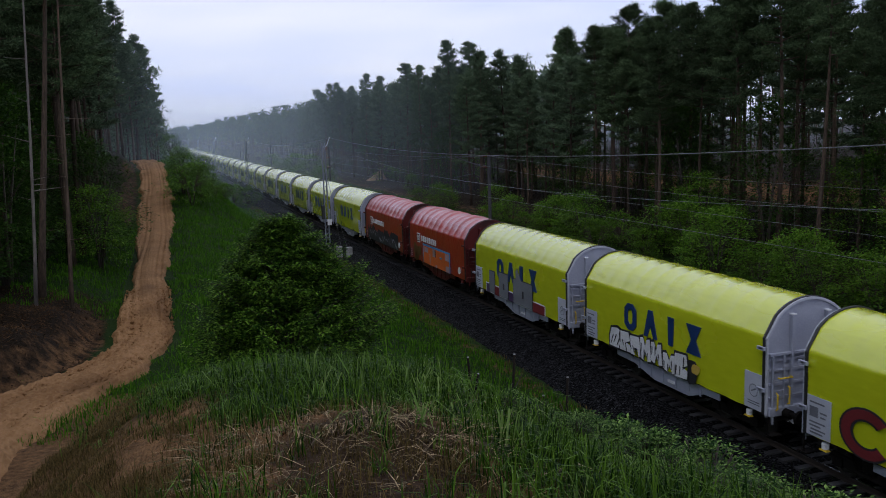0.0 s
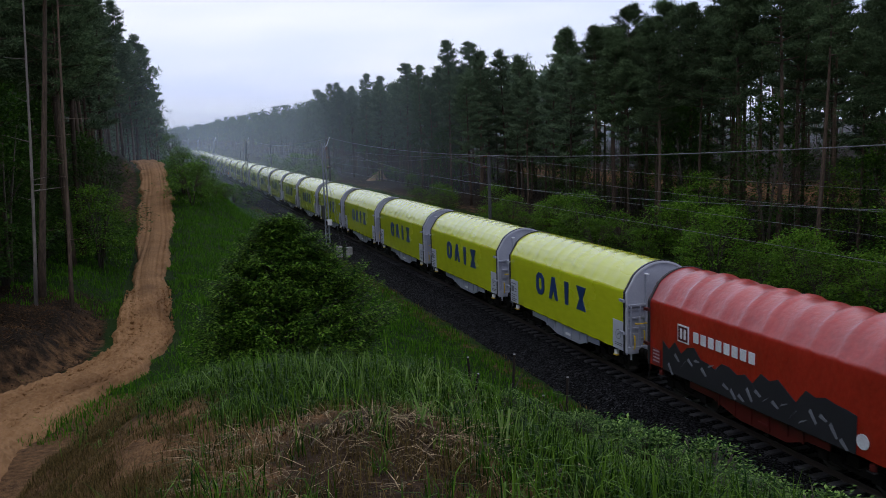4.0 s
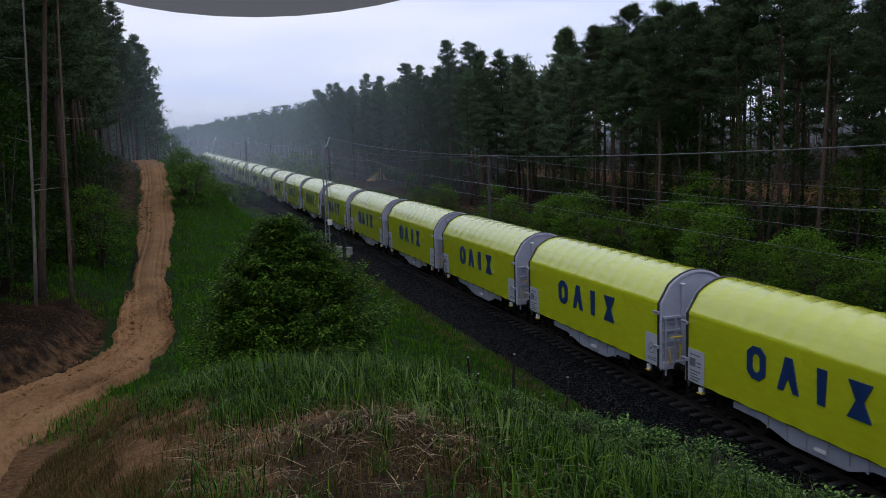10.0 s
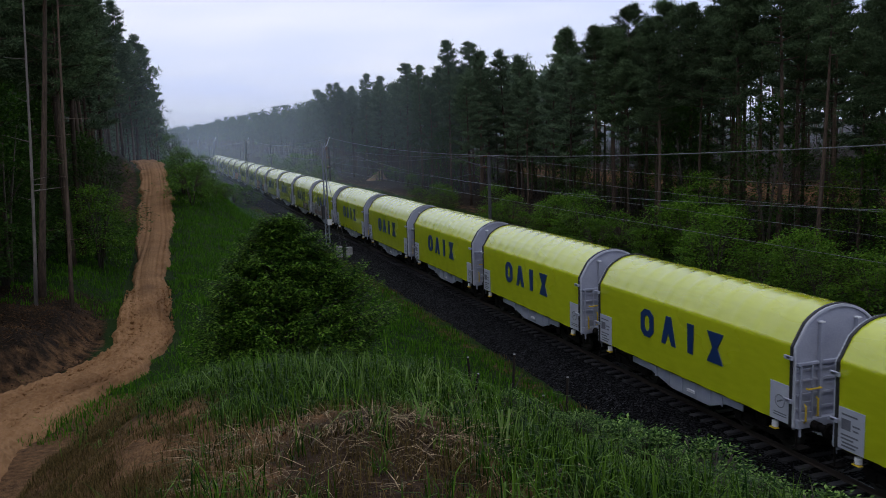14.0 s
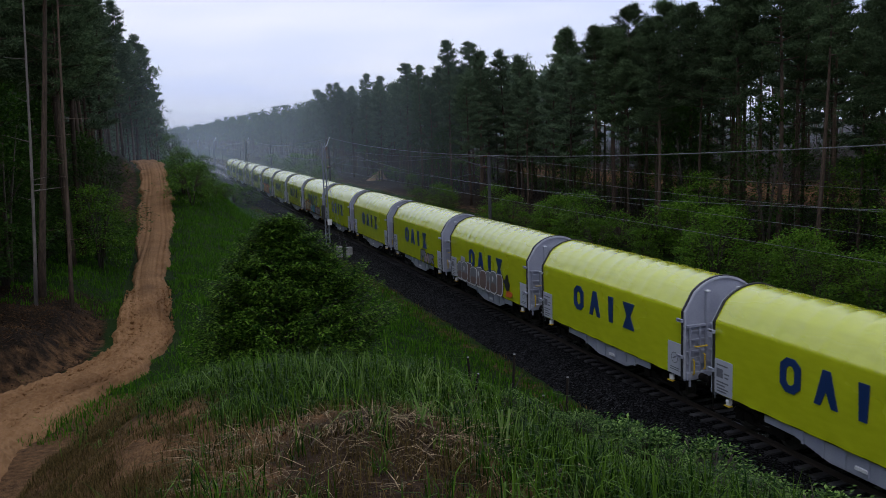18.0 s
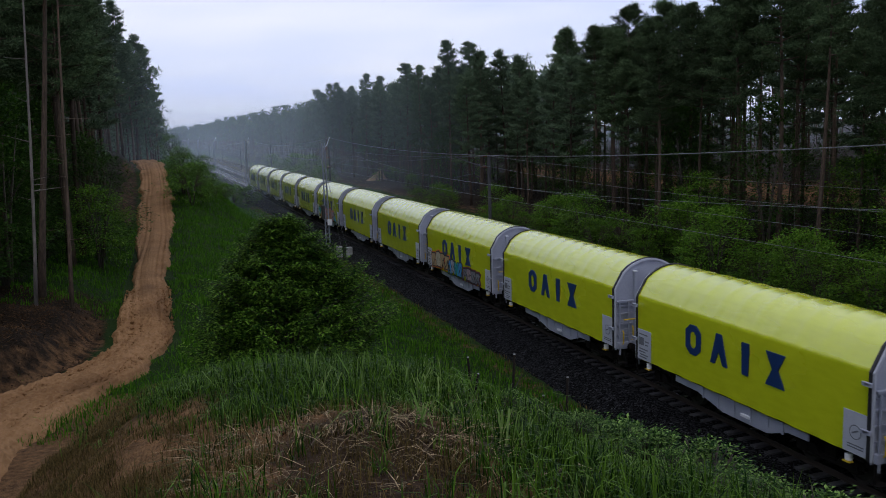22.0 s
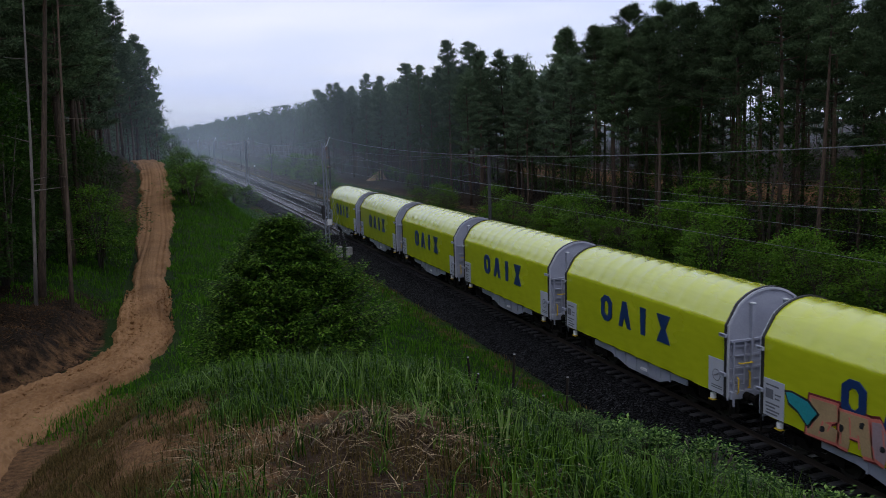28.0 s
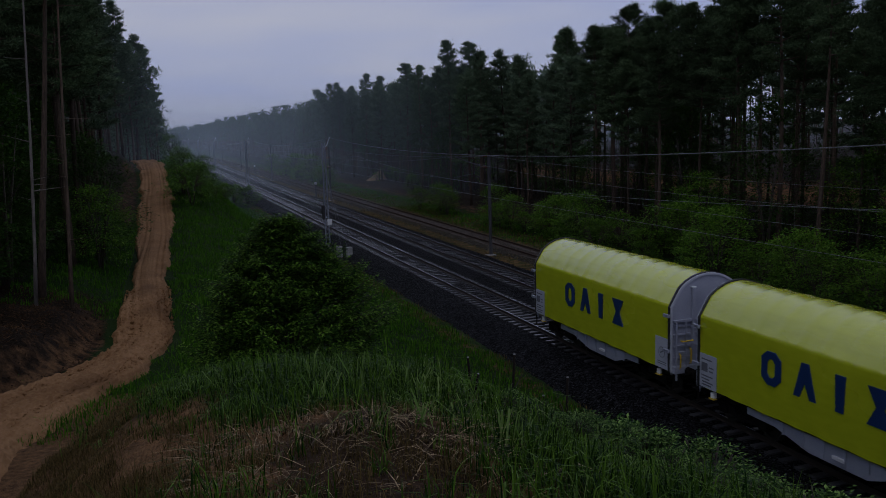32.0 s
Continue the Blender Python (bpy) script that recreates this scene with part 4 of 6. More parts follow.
spray(w, "grey", [(5.3, 2.2), (5.9, 2.2), (5.45, 2.75), (5.3, 2.6)], 3)
spray(w, "white", [(1.5, 1.02), (8.4, 1.02), (8.4, 1.5), (1.5, 1.5)], 0)
for d0, d1, t in ((1.55, 2.0, "violet"), (2.65, 3.25, "crimson"), (4.35, 5.0, "violet"), (7.1, 8.35, "crimson")):
    spray(w, t, [(d0, 1.02), (d1, 1.02), (d1, 1.45), (d0, 1.45)], 1)
for k in (-2, -1):
    w = wagons[k]
    x = -1.475
    part("logo_frame", Geo().box(x - 0.02, x, HALF - 2.35, HALF - 1.75, 2.22, 2.80), SPRAY["white"], w, "white logo frame")
    part("logo_field", Geo().box(x - 0.026, x - 0.019, HALF - 2.30, HALF - 1.80, 2.27, 2.75), M["wagon_red"], w, "red logo field")
    for d in (1.9, 2.1):
        part("logo_bar", Geo().box(x - 0.032, x - 0.025, HALF - d - 0.12, HALF - d, 2.34, 2.68), SPRAY["white"], w, "white logo bar")
    for i in range(8):
        part("logo_bar", Geo().box(x - 0.02, x, HALF - 2.6 - 0.38 * i - 0.26, HALF - 2.6 - 0.38 * i, 2.36, 2.70), SPRAY["white"], w, "white logo bar")
    part("info_panel", Geo().box(x - 0.016, x, HALF - 0.75, HALF - 0.25, 1.1, 1.65), SPRAY["crimson"], w, "red lettering board")
    for z in (1.2, 1.32, 1.44, 1.56):
        part("print_bar", Geo().box(x - 0.02, x - 0.014, HALF - 0.70, HALF - 0.32, z, z + 0.05), SPRAY["mauve"], w)
    part("round_mark", Geo().slab([(-HALF + 1.0 + 0.2 * math.cos(a * math.pi / 8), 1.45 + 0.2 * math.sin(a * math.pi / 8)) for a in range(16)], "x", x - 0.02, x), SPRAY["white"], w, "white round mark")
w = wagons[-2]
w["label"] = red_label + ", sprayed with an orange panel"
spray(w, "sky", [(2.95, 1.05), (8.0, 1.05), (8.0, 2.25), (2.95, 2.25)], 1)
spray(w, "orange", [(3.07, 1.05), (7.88, 1.05), (7.88, 2.13), (3.07, 2.13)], 2)
for d0, d1, z0, z1, t in ((3.3, 4.0, 1.75, 2.05, "mauve"), (4.3, 4.42, 1.1, 1.75, "mauve"), (4.9, 5.3, 1.65, 2.1, "mauve"), (5.3, 5.45, 1.65, 2.1, "night"), (7.2, 7.85, 1.72, 2.1, "mauve"), (7.25, 7.85, 1.05, 1.4, "mauve"), (6.2, 6.6, 1.68, 1.78, "sky"), (5.4, 5.7, 1.05, 1.2, "mauve")):
    spray(w, t, [(d0, z0), (d1, z0), (d1, z1), (d0, z1)], 3)
for i, (d, z, r) in enumerate(((1.3, 1.75, 0.36), (1.75, 1.5, 0.42), (1.5, 1.25, 0.3), (2.3, 1.7, 0.3))):
    spray(w, "ochre_dark", blob(d, z, r * 0.8, r, 30 + i), 1)
w = wagons[-1]
w["label"] = red_label + ", its lower half sprayed black"
tops = random.Random(5)
spray(w, "night", [(0.9, 1.05), (9.3, 1.05)] + [(9.3 - 0.35 * i, 1.95 + tops.uniform(-0.2, 0.28)) for i in range(25)], 1)
for i in range(22):
    d, z = 1.2 + i * 0.36, 1.45 + tops.uniform(-0.25, 0.3)
    a = tops.uniform(-0.3, 0.3)
    spray(w, "grey", [(d, z), (d + 0.25, z + a), (d + 0.32, z + a + 0.05), (d + 0.08, z + 0.10)], 2)
w = wagons[13]
w["label"] = yellow_label + ", sprayed with silver patches"
bubble_row(w, 1.25, 7.5, 1.02, 2.12, 9, ["grey", "grey", "umber"], 120)
spray(w, "silver", [(1.65, 2.05), (2.3, 2.02), (2.35, 2.32), (1.75, 2.36)], 1)
spray(w, "night", blob(8.1, 1.85, 0.24, 0.34, 150, 18, 0.75), 2)
spray(w, "orange", blob(8.3, 1.3, 0.35, 0.14, 151, 10, 0.4), 1)
w = wagons[14]
w["label"] = yellow_label + ", sprayed with small grey patches"
blob_row(w, 6.4, 8.9, 1.1, 1.75, 3, ["grey", "mauve"], "night", 160)
w = wagons[17]
w["label"] = yellow_label + ", sprayed tan, pale blue and grey"
blob_row(w, 1.0, 4.2, 1.15, 2.0, 4, ["tan", "cream", "tan"], "night", 180, "orange")
blob_row(w, 3.9, 6.2, 1.05, 1.9, 4, ["sky", "silver", "teal"], "night", 190)
blob_row(w, 6.4, 8.9, 1.05, 1.85, 4, ["grey", "mauve", "grey"], "night", 200, "crimson")
w = wagons[20]
w["label"] = yellow_label + ", sprayed with salmon patches"
blob_row(w, 1.95, 8.2, 1.02, 2.10, 6, ["tan", "tan", "mauve"], "pink", 220, "crimson")
for i in range(9):
    spray(w, "night", blob(2.4 + 0.64 * i, 1.35 + 0.5 * (i * 7 % 5) / 4, 0.07, 0.09, 240 + i, 9, 0.3), 6)
spray(w, "night", [(0.98, 2.0), (1.25, 2.05), (1.9, 1.98), (2.3, 1.7), (1.9, 1.2), (1.5, 1.5), (1.15, 1.62)], 4)
spray(w, "teal", [(1.05, 1.95), (1.25, 2.0), (1.85, 1.92), (2.2, 1.7), (1.88, 1.28), (1.5, 1.58), (1.18, 1.7)], 5)
spray(w, "night", [(8.05, 1.95), (8.35, 1.85), (8.7, 1.5), (9.45, 1.2), (9.2, 1.1), (8.4, 1.08), (8.2, 1.2)], 4)
spray(w, "teal", [(8.12, 1.86), (8.32, 1.78), (8.66, 1.45), (9.3, 1.2), (8.5, 1.14), (8.26, 1.24)], 5)


# ---- tracks ----
def rail_profile(cx, top):
    p = [(-0.075, -0.16), (0.075, -0.16), (0.075, -0.15), (0.012, -0.125), (0.012, -0.045), (0.036, -0.035), (0.036, -0.003), (0.030, 0), (-0.030, 0), (-0.036, -0.003), (-0.036, -0.035), (-0.012, -0.045), (-0.012, -0.125), (-0.075, -0.15)]
    return [(cx + x, top + z) for x, z in p]


def sleeper_mesh():
    g = Geo()
    prof = [(-0.14, -0.24), (0.14, -0.24), (0.11, 0), (-0.11, 0)]
    for x0, x1, drop in ((-1.3, -0.5, 0.0), (-0.5, 0.5, 0.04), (0.5, 1.3, 0.0)):
        g.slab([(y, z - (drop if z == 0 else 0)) for y, z in prof], "x", x0, x1)
    return g.mesh("sleeper")


SLEEPER = sleeper_mesh()


def build_track(cx, top, name, label, y0, y1, near0, near1, head, web, sleeper_mat, rest_mat, step=0.6):
    tr = new(name)
    tagged(tr, label, "railway track", "tracks")
    for s in (-0.75, 0.75):
        r = part("rail", Geo().slab(rail_profile(cx + s, top), "y", y0, y1), web, tr)
        part("rail_head", Geo().box(cx + s - 0.029, cx + s + 0.029, y0, y1, top + 0.001, top + 0.003), head, r)
    rng = np.random.default_rng(5)
    rest = Geo()
    n = int((380 - y0) / step)
    for i in range(n):
        y = y0 + i * step
        if near0 <= y <= near1 and rest_mat is not sleeper_mat:
            piece("sleeper", SLEEPER, sleeper_mat, tr, at=pose(cx + rng.normal() * 0.01, y, top - 0.165, 0, 0, rng.normal() * 0.3))
        else:
            rest.slab([(y + a, top + b) for a, b in ((-0.14, -0.4), (0.14, -0.4), (0.11, -0.165), (-0.11, -0.165))], "x", cx - 1.3, cx + 1.3)
    tagged(part("sleeper_rest", rest, rest_mat, tr), kind="stuff")


build_track(0.0, 0.0, "railway_track", "main track with polished rails on pale concrete sleepers", -420, 900, 14, 104, M["rail_head"], M["rail"], M["sleeper"], M["sleeper_rest"])
build_track(4.06, 0.0, "railway_track", "second main track with worn rails on concrete sleepers", -420, 900, 24, 114, M["rail_head"], M["rail"], M["sleeper"], M["sleeper_rest"])
build_track(10.05, -0.22, "railway_track", "rusty siding on old timber sleepers", -200, 420, 0, 0, M["rail_rust"], M["rail_rust"], M["timber"], M["timber"], 0.65)


# ---- overhead line ----
def insulator(parent, a, b):
    a, b = Vector(a), Vector(b)
    pts, rs = [], []
    for i in range(9):
        pts.append(a.lerp(b, i / 8))
        rs.append(0.03 if i % 2 == 0 else 0.065)
    part("insulator", Geo().tube(pts, rs, 8), M["insulator"], parent, "brown porcelain insulator")


def build_mast(x, y, side, height=8.4, lattice=True, base=-0.9):
    """A mast with a cantilever reaching over the track at x + side * 2.9."""
    m = new("catenary_mast")
    m.location = (x, y, 0)
    tagged(m, "grey lattice steel mast with cantilever arm" if lattice else "slender grey steel catenary mast with cantilever", "mast", "masts of the overhead line")
    part("foundation", Geo().box(-0.35, 0.35, -0.40, 0.40, base - 0.3, base + 0.30), M["concrete"], m, "concrete foundation block", bevel=0.03)
    if lattice:
        for s in (-1, 1):
            part("column", Geo().add([(s * (0.17 if z < 0 else 0.11) + dx, dy, z) for z in (base + 0.25, height) for dx, dy in ((-0.05, -0.07), (0.05, -0.07), (0.05, 0.07), (-0.05, 0.07))],
                                     [(0, 3, 2, 1), (4, 5, 6, 7), (0, 1, 5, 4), (1, 2, 6, 5), (2, 3, 7, 6), (3, 0, 4, 7)]), M["steel_mast"], m)
        n = 22
        for i in range(n):
            z0, z1 = base + 0.8 + (height - base - 0.9) * i / n, base + 0.8 + (height - base - 0.9) * (i + 1) / n
            w0 = 0.17 - 0.06 * i / n
            w1 = 0.17 - 0.06 * (i + 1) / n
            s = 1 if i % 2 else -1
            part("lacing_bar", Geo().tube([(-s * w0, -0.06, z0), (s * w1, -0.06, z1)], 0.026, 4), M["steel_mast"], m)
    else:
        g = Geo().box(-0.10, -0.085, -0.10, 0.10, base + 0.25, height).box(0.085, 0.10, -0.10, 0.10, base + 0.25, height).box(-0.085, 0.085, -0.006, 0.006, base + 0.25, height)
        part("column", g, M["dark_steel"], m)
    d = side
    arm = part("cantilever", Geo().tube([(d * 0.2, 0, 6.3), (d * 0.6, 0, 6.35), (d * 2.75, 0, 7.2)], 0.035, 8).tube([(d * 0.2, 0, 7.15), (d * 2.7, 0, 7.18)], 0.025, 6), M["dark_steel"], m)
    insulator(arm, (d * 0.12, 0, 6.28), (d * 0.55, 0, 6.34))
    insulator(arm, (d * 0.12, 0, 7.15), (d * 0.5, 0, 7.155))
    part("registration_arm", Geo().tube([(d * 1.2, 0, 6.58), (d * 1.2, 0, 5.85), (d * 2.9, 0, 5.62)], 0.02, 6), M["dark_steel"], arm)
    return m


LEFT_MASTS = [13.0, 74.2, 135.8, 202.0, 264.0, 326.0, 388.0]
RIGHT_MASTS = [0.5, 61.3, 122.5, 184.0, 246.0, 308.0, 370.0]
for y in LEFT_MASTS:
    m = build_mast(-2.9, y, 1, 8.4 if y < 140 else 7.9)
    part("horn", Geo().tube([(0.1, 0, 8.0), (0.35, 0, 8.3), (0.55, -0.2, 8.92)], 0.04, 6), M["white"], m, "pale feeder bracket")
    insulator(m, (0.12, 0, 7.9), (0.34, 0, 7.9))
    if y == 74.2:
        m["label"] = "lattice steel mast with tension weights and stay wires"
        part("tension_weight", Geo().box(-0.42, -0.16, -0.16, 0.16, 1.75, 3.0), M["black"], m, "dark stack of tension weights", bevel=0.02)
        part("sign_plate", Geo().box(-0.02, 0.36, -0.34, -0.32, 1.25, 1.75), M["white"], m, "white plate on the mast")
for y in RIGHT_MASTS:
    build_mast(7.42, y, -1, 7.2, False, -0.85)


def sag_wire(name, pts, dip, r, label):
    g = Geo()
    line = []
    for a, b in zip(pts, pts[1:]):
        a, b = Vector(a), Vector(b)
        n = 14
        line += [a.lerp(b, i / n) - Vector((0, 0, dip * 4 * (i / n) * (1 - i / n))) for i in range(n)]
    line.append(Vector(pts[-1]))
    g.tube(line, r, 5)
    return tagged(part(name, g, M["wire"]), label, "wire", "wires of the overhead line")


sag_wire("feeder_wire", [(-2.35, y - (0 if y < 100 else 0.2), z) for y, z in zip([-48.0] + LEFT_MASTS, [8.8, 8.80, 8.88, 8.6, 8.3, 8.3, 8.3, 8.3])], 0.82, 0.013, "pale feeder wire along the mast tops")
for cx, masts, lab in ((0.0, [-48.0] + LEFT_MASTS, "near"), (4.06, [-60.0] + RIGHT_MASTS, "second")):
    mes = sag_wire("messenger_wire", [(cx, y, 7.2) for y in masts], 0.95, 0.007, "messenger wire over the %s track" % lab)
    sag_wire("contact_wire", [(cx + (0.2 if i % 2 else -0.2), y, 5.6) for i, y in enumerate(masts)], 0.03, 0.007, "contact wire over the %s track" % lab)
    for a, b in zip(masts, masts[1:]):
        if b > 150:
            continue
        for i in range(1, 9):
            t = i / 9
            y = a + (b - a) * t
            part("dropper", Geo().tube([(cx, y, 7.2 - 0.95 * 4 * t * (1 - t)), (cx, y, 5.6)], 0.003, 4), M["wire"], mes)
sag_wire("feeder_wire", [(7.42, y, 7.15) for y in [-60.0] + RIGHT_MASTS], 0.5, 0.007, "thin feeder wire along the far masts")

# stay wires of the tension mast run down to two concrete anchor blocks
for i, (y, dx) in enumerate(((67.6, -0.15), (66.6, 0.15))):
    sag_wire("stay_wire", [(-2.9, 74.1, 7.0 - i), (-2.95 + dx, y, -0.2)], 0.0, 0.012, "steel stay wire of the mast")
    tagged(part("anchor_block", Geo().box(-3.23 + dx * 2, -2.79 + dx * 2, y - 0.24, y + 0.24, -1.2, 0.16), M["concrete"], bevel=0.03), "pale concrete anchor block by the ballast", "concrete block", "anchor blocks")


def build_marker(x, y, h):
    m = new("marker_post")
    m.location = (x, y, -0.75)
    tagged(m, "dark lineside post with a white head", "post", "lineside marker posts")
    part("post", Geo().box(-0.10, 0.10, -0.10, 0.10, 0, h), M["dark_steel"], m, bevel=0.01)
    part("white_head", Geo().box(-0.16, 0.16, -0.13, 0.13, h + 0.002, h + 0.42), M["white"], m, "white post head", bevel=0.02)


build_marker(6.9, 131.5, 2.1)
build_marker(6.33, 205.0, 2.43)


# ---- plants ----
def build_pine(seed, h, crown_from=0.5, limbs=26, tufts=7, per=16, size=0.42, lean=0.02, thick=0.17, bark="bark_pine", needle="needles", spread=1.0, broad=0.15):
    """Parts of a Scots pine: trunk with limbs and stubs, and a broken crown of needle tufts."""
    rng = np.random.default_rng(seed)
    g = Geo()
    bx, by = rng.normal(size=2) * lean * h
    line = []
    for i in range(9):
        t = i / 8
        line.append((bx * t * t + 0.12 * math.sin(t * 4 + seed), by * t * t + 0.12 * math.cos(t * 3 + seed), h * t * 0.97))
    x0, y0 = line[0][:2]
    line = [(a - x0, b - y0, c) for a, b, c in line]
    rs = [thick * (1.25 if i == 0 else 1 - 0.82 * i / 8) for i in range(9)]
    line[0] = (line[0][0], line[0][1], -0.4)
    g.tube(line, rs, 8)
    def axis(t):
        f = min(max(t, 0), 0.999) * 8
        i = int(f)
        return np.array(line[i]) * (1 - f + i) + np.array(line[i + 1]) * (f - i)
    for i in range(9):
        t = rng.uniform(0.15, crown_from)
        p = axis(t)
        a = rng.uniform(0, 6.28)
        q = p + np.array([math.cos(a), math.sin(a), rng.uniform(-0.1, 0.3)]) * rng.uniform(0.4, 1.5)
        g.tube([p, q], [0.025, 0.008], 3, False)
    P, D = [], []
    point = 0.70 + 0.035 * (seed * 7 % 10)
    for i in range(limbs):
        t = crown_from + (1 - crown_from) * ((i + rng.uniform(0, 1)) / limbs) ** 0.85
        f = (t - crown_from) / (1 - crown_from)
        p = axis(t)
        a = i * 2.4 + rng.uniform(-0.5, 0.5)
        reach = (0.25 + 2.25 * (f + 0.12) ** 0.42 * (1 - f) ** point) * rng.uniform(0.6, 1.25) * spread
        d = np.array([math.cos(a), math.sin(a), rng.uniform(-0.05, 0.30) + 0.7 * f * f])
        mid, end = p + d * reach * 0.55, p + d * reach + np.array([0, 0, 0.12 * reach])
        g.tube([p, mid, end], [0.05 * (1 - f) + 0.02, 0.025, 0.008], 4, False)
        cross = np.array([-d[1], d[0], 0.0])
        for j in range(tufts):
            s = 0.28 + 0.74 * (j + rng.uniform(0, 1)) / tufts
            c = p + (end - p) * s + cross * rng.normal() * 0.26 * (0.4 + reach * 0.35) + np.array([0, 0, rng.normal() * 0.09])
            P.append(c + rng.normal(size=(per, 3)) * np.array([0.21, 0.21, 0.085]))
            D.append(rng.normal(size=(per, 3)) * np.array([1, 1, 0.55]) + d * 0.6 + np.array([0, 0, 0.40]))
    top = axis(0.999)
    P.append(top + rng.normal(size=(per * 3, 3)) * np.array([0.16, 0.16, 0.30]))
    D.append(rng.normal(size=(per * 3, 3)) + np.array([0, 0, 1.0]))
    P, D = np.concatenate(P), np.concatenate(D)
    v, f = needles_at(P, D, size * rng.uniform(0.6, 1.3, len(P)), size * broad * rng.uniform(0.7, 1.3, len(P)))
    trunk, crown = g.mesh("trunk", smooth=True), raw_mesh("crown", v, f)
    trunk.materials.append(M[bark])
    crown.materials.append(M[needle])
    return trunk, crown


def set_tree(kind, x, y, turn, scale, name, label, category, group, sink=0.05, tilt=0.0):
    t = new(name)
    tagged(t, label, category, group)
    t.matrix_basis = pose(x, y, float(land(x, y)) - sink, 0, tilt, 0) @ pose(0, 0, 0, 0, 0, turn)
    for nm, me in zip(("trunk", "crown"), kind):
        ob = new(nm, me)
        ob.parent = t
        ob.scale = (scale, scale, scale)
    return t


def build_broadleaf(seed, h, w, clumps, per, leaf, stems=5, mat="leaves", low=0.12, bark="bark_dark", tall=1.0, uneven=0.12):
    """A bush or young tree: forked stems, and leaves set in many uneven clumps with gaps between them."""
    rng = np.random.default_rng(seed)
    g = Geo()
    C = []
    for i in range(clumps):
        a, u = rng.uniform(0, 6.28), rng.uniform(0, 1)
        z = low + (0.97 - low) * rng.uniform(0, 1) ** 0.85
        prof = math.sin(math.pi * min(1, (z * 0.86 + 0.14)) ** tall) ** 0.6
        r = w / 2 * prof * (0.45 + 0.55 * u ** 0.35) * rng.uniform(0.78, 1.15) * (1 + uneven * (math.sin(2 * a + seed) * 0.6 + math.sin(5 * a + 7 * z + seed) * 0.4))
        C.append((r * math.cos(a), r * math.sin(a), z * h))
    C = np.array(C)
    for i in range(stems):
        a = i * 6.28 / stems + rng.uniform(-0.4, 0.4)
        lean = rng.uniform(0.15, 0.8) * w / 2
        e = (lean * math.cos(a), lean * math.sin(a), h * rng.uniform(0.7, 0.95))
        g.tube([(0.05 * math.cos(a), 0.05 * math.sin(a), -0.3), (e[0] * 0.35, e[1] * 0.35, e[2] * 0.45), e], [0.02 + 0.012 * h, 0.014 + 0.006 * h, 0.008], 6)
        near = C[np.argsort(((C - np.array(e) * 0.7) ** 2).sum(1))[:6]]
        for c in near:
            g.tube([(e[0] * 0.5, e[1] * 0.5, e[2] * 0.55), tuple(c)], [0.018, 0.005], 3, False)
    P = np.repeat(C, per, 0) + rng.normal(size=(clumps * per, 3)) * np.array([1, 1, 0.45]) * (0.045 * (w + h) / 2 + leaf * 0.7)
    P[:, 2] = np.maximum(P[:, 2], 0.05)
    D = P - np.array([0, 0, h * 0.35])
    D = D / np.linalg.norm(D, axis=1, keepdims=True) * np.array([1, 1, 0.35]) + rng.normal(size=P.shape) * np.array([0.6, 0.6, 0.28]) + np.array([0, 0, -0.12])
    v, f = leaves_at(P, D, leaf * rng.uniform(0.7, 1.4, len(P)), leaf * 0.30 * rng.uniform(0.8, 1.2, len(P)), 0.35)
    trunk, crown = g.mesh("trunk", smooth=True), raw_mesh("crown", v, f)
    trunk.materials.append(M[bark])
    crown.materials.append(M[mat])
    return trunk, crown


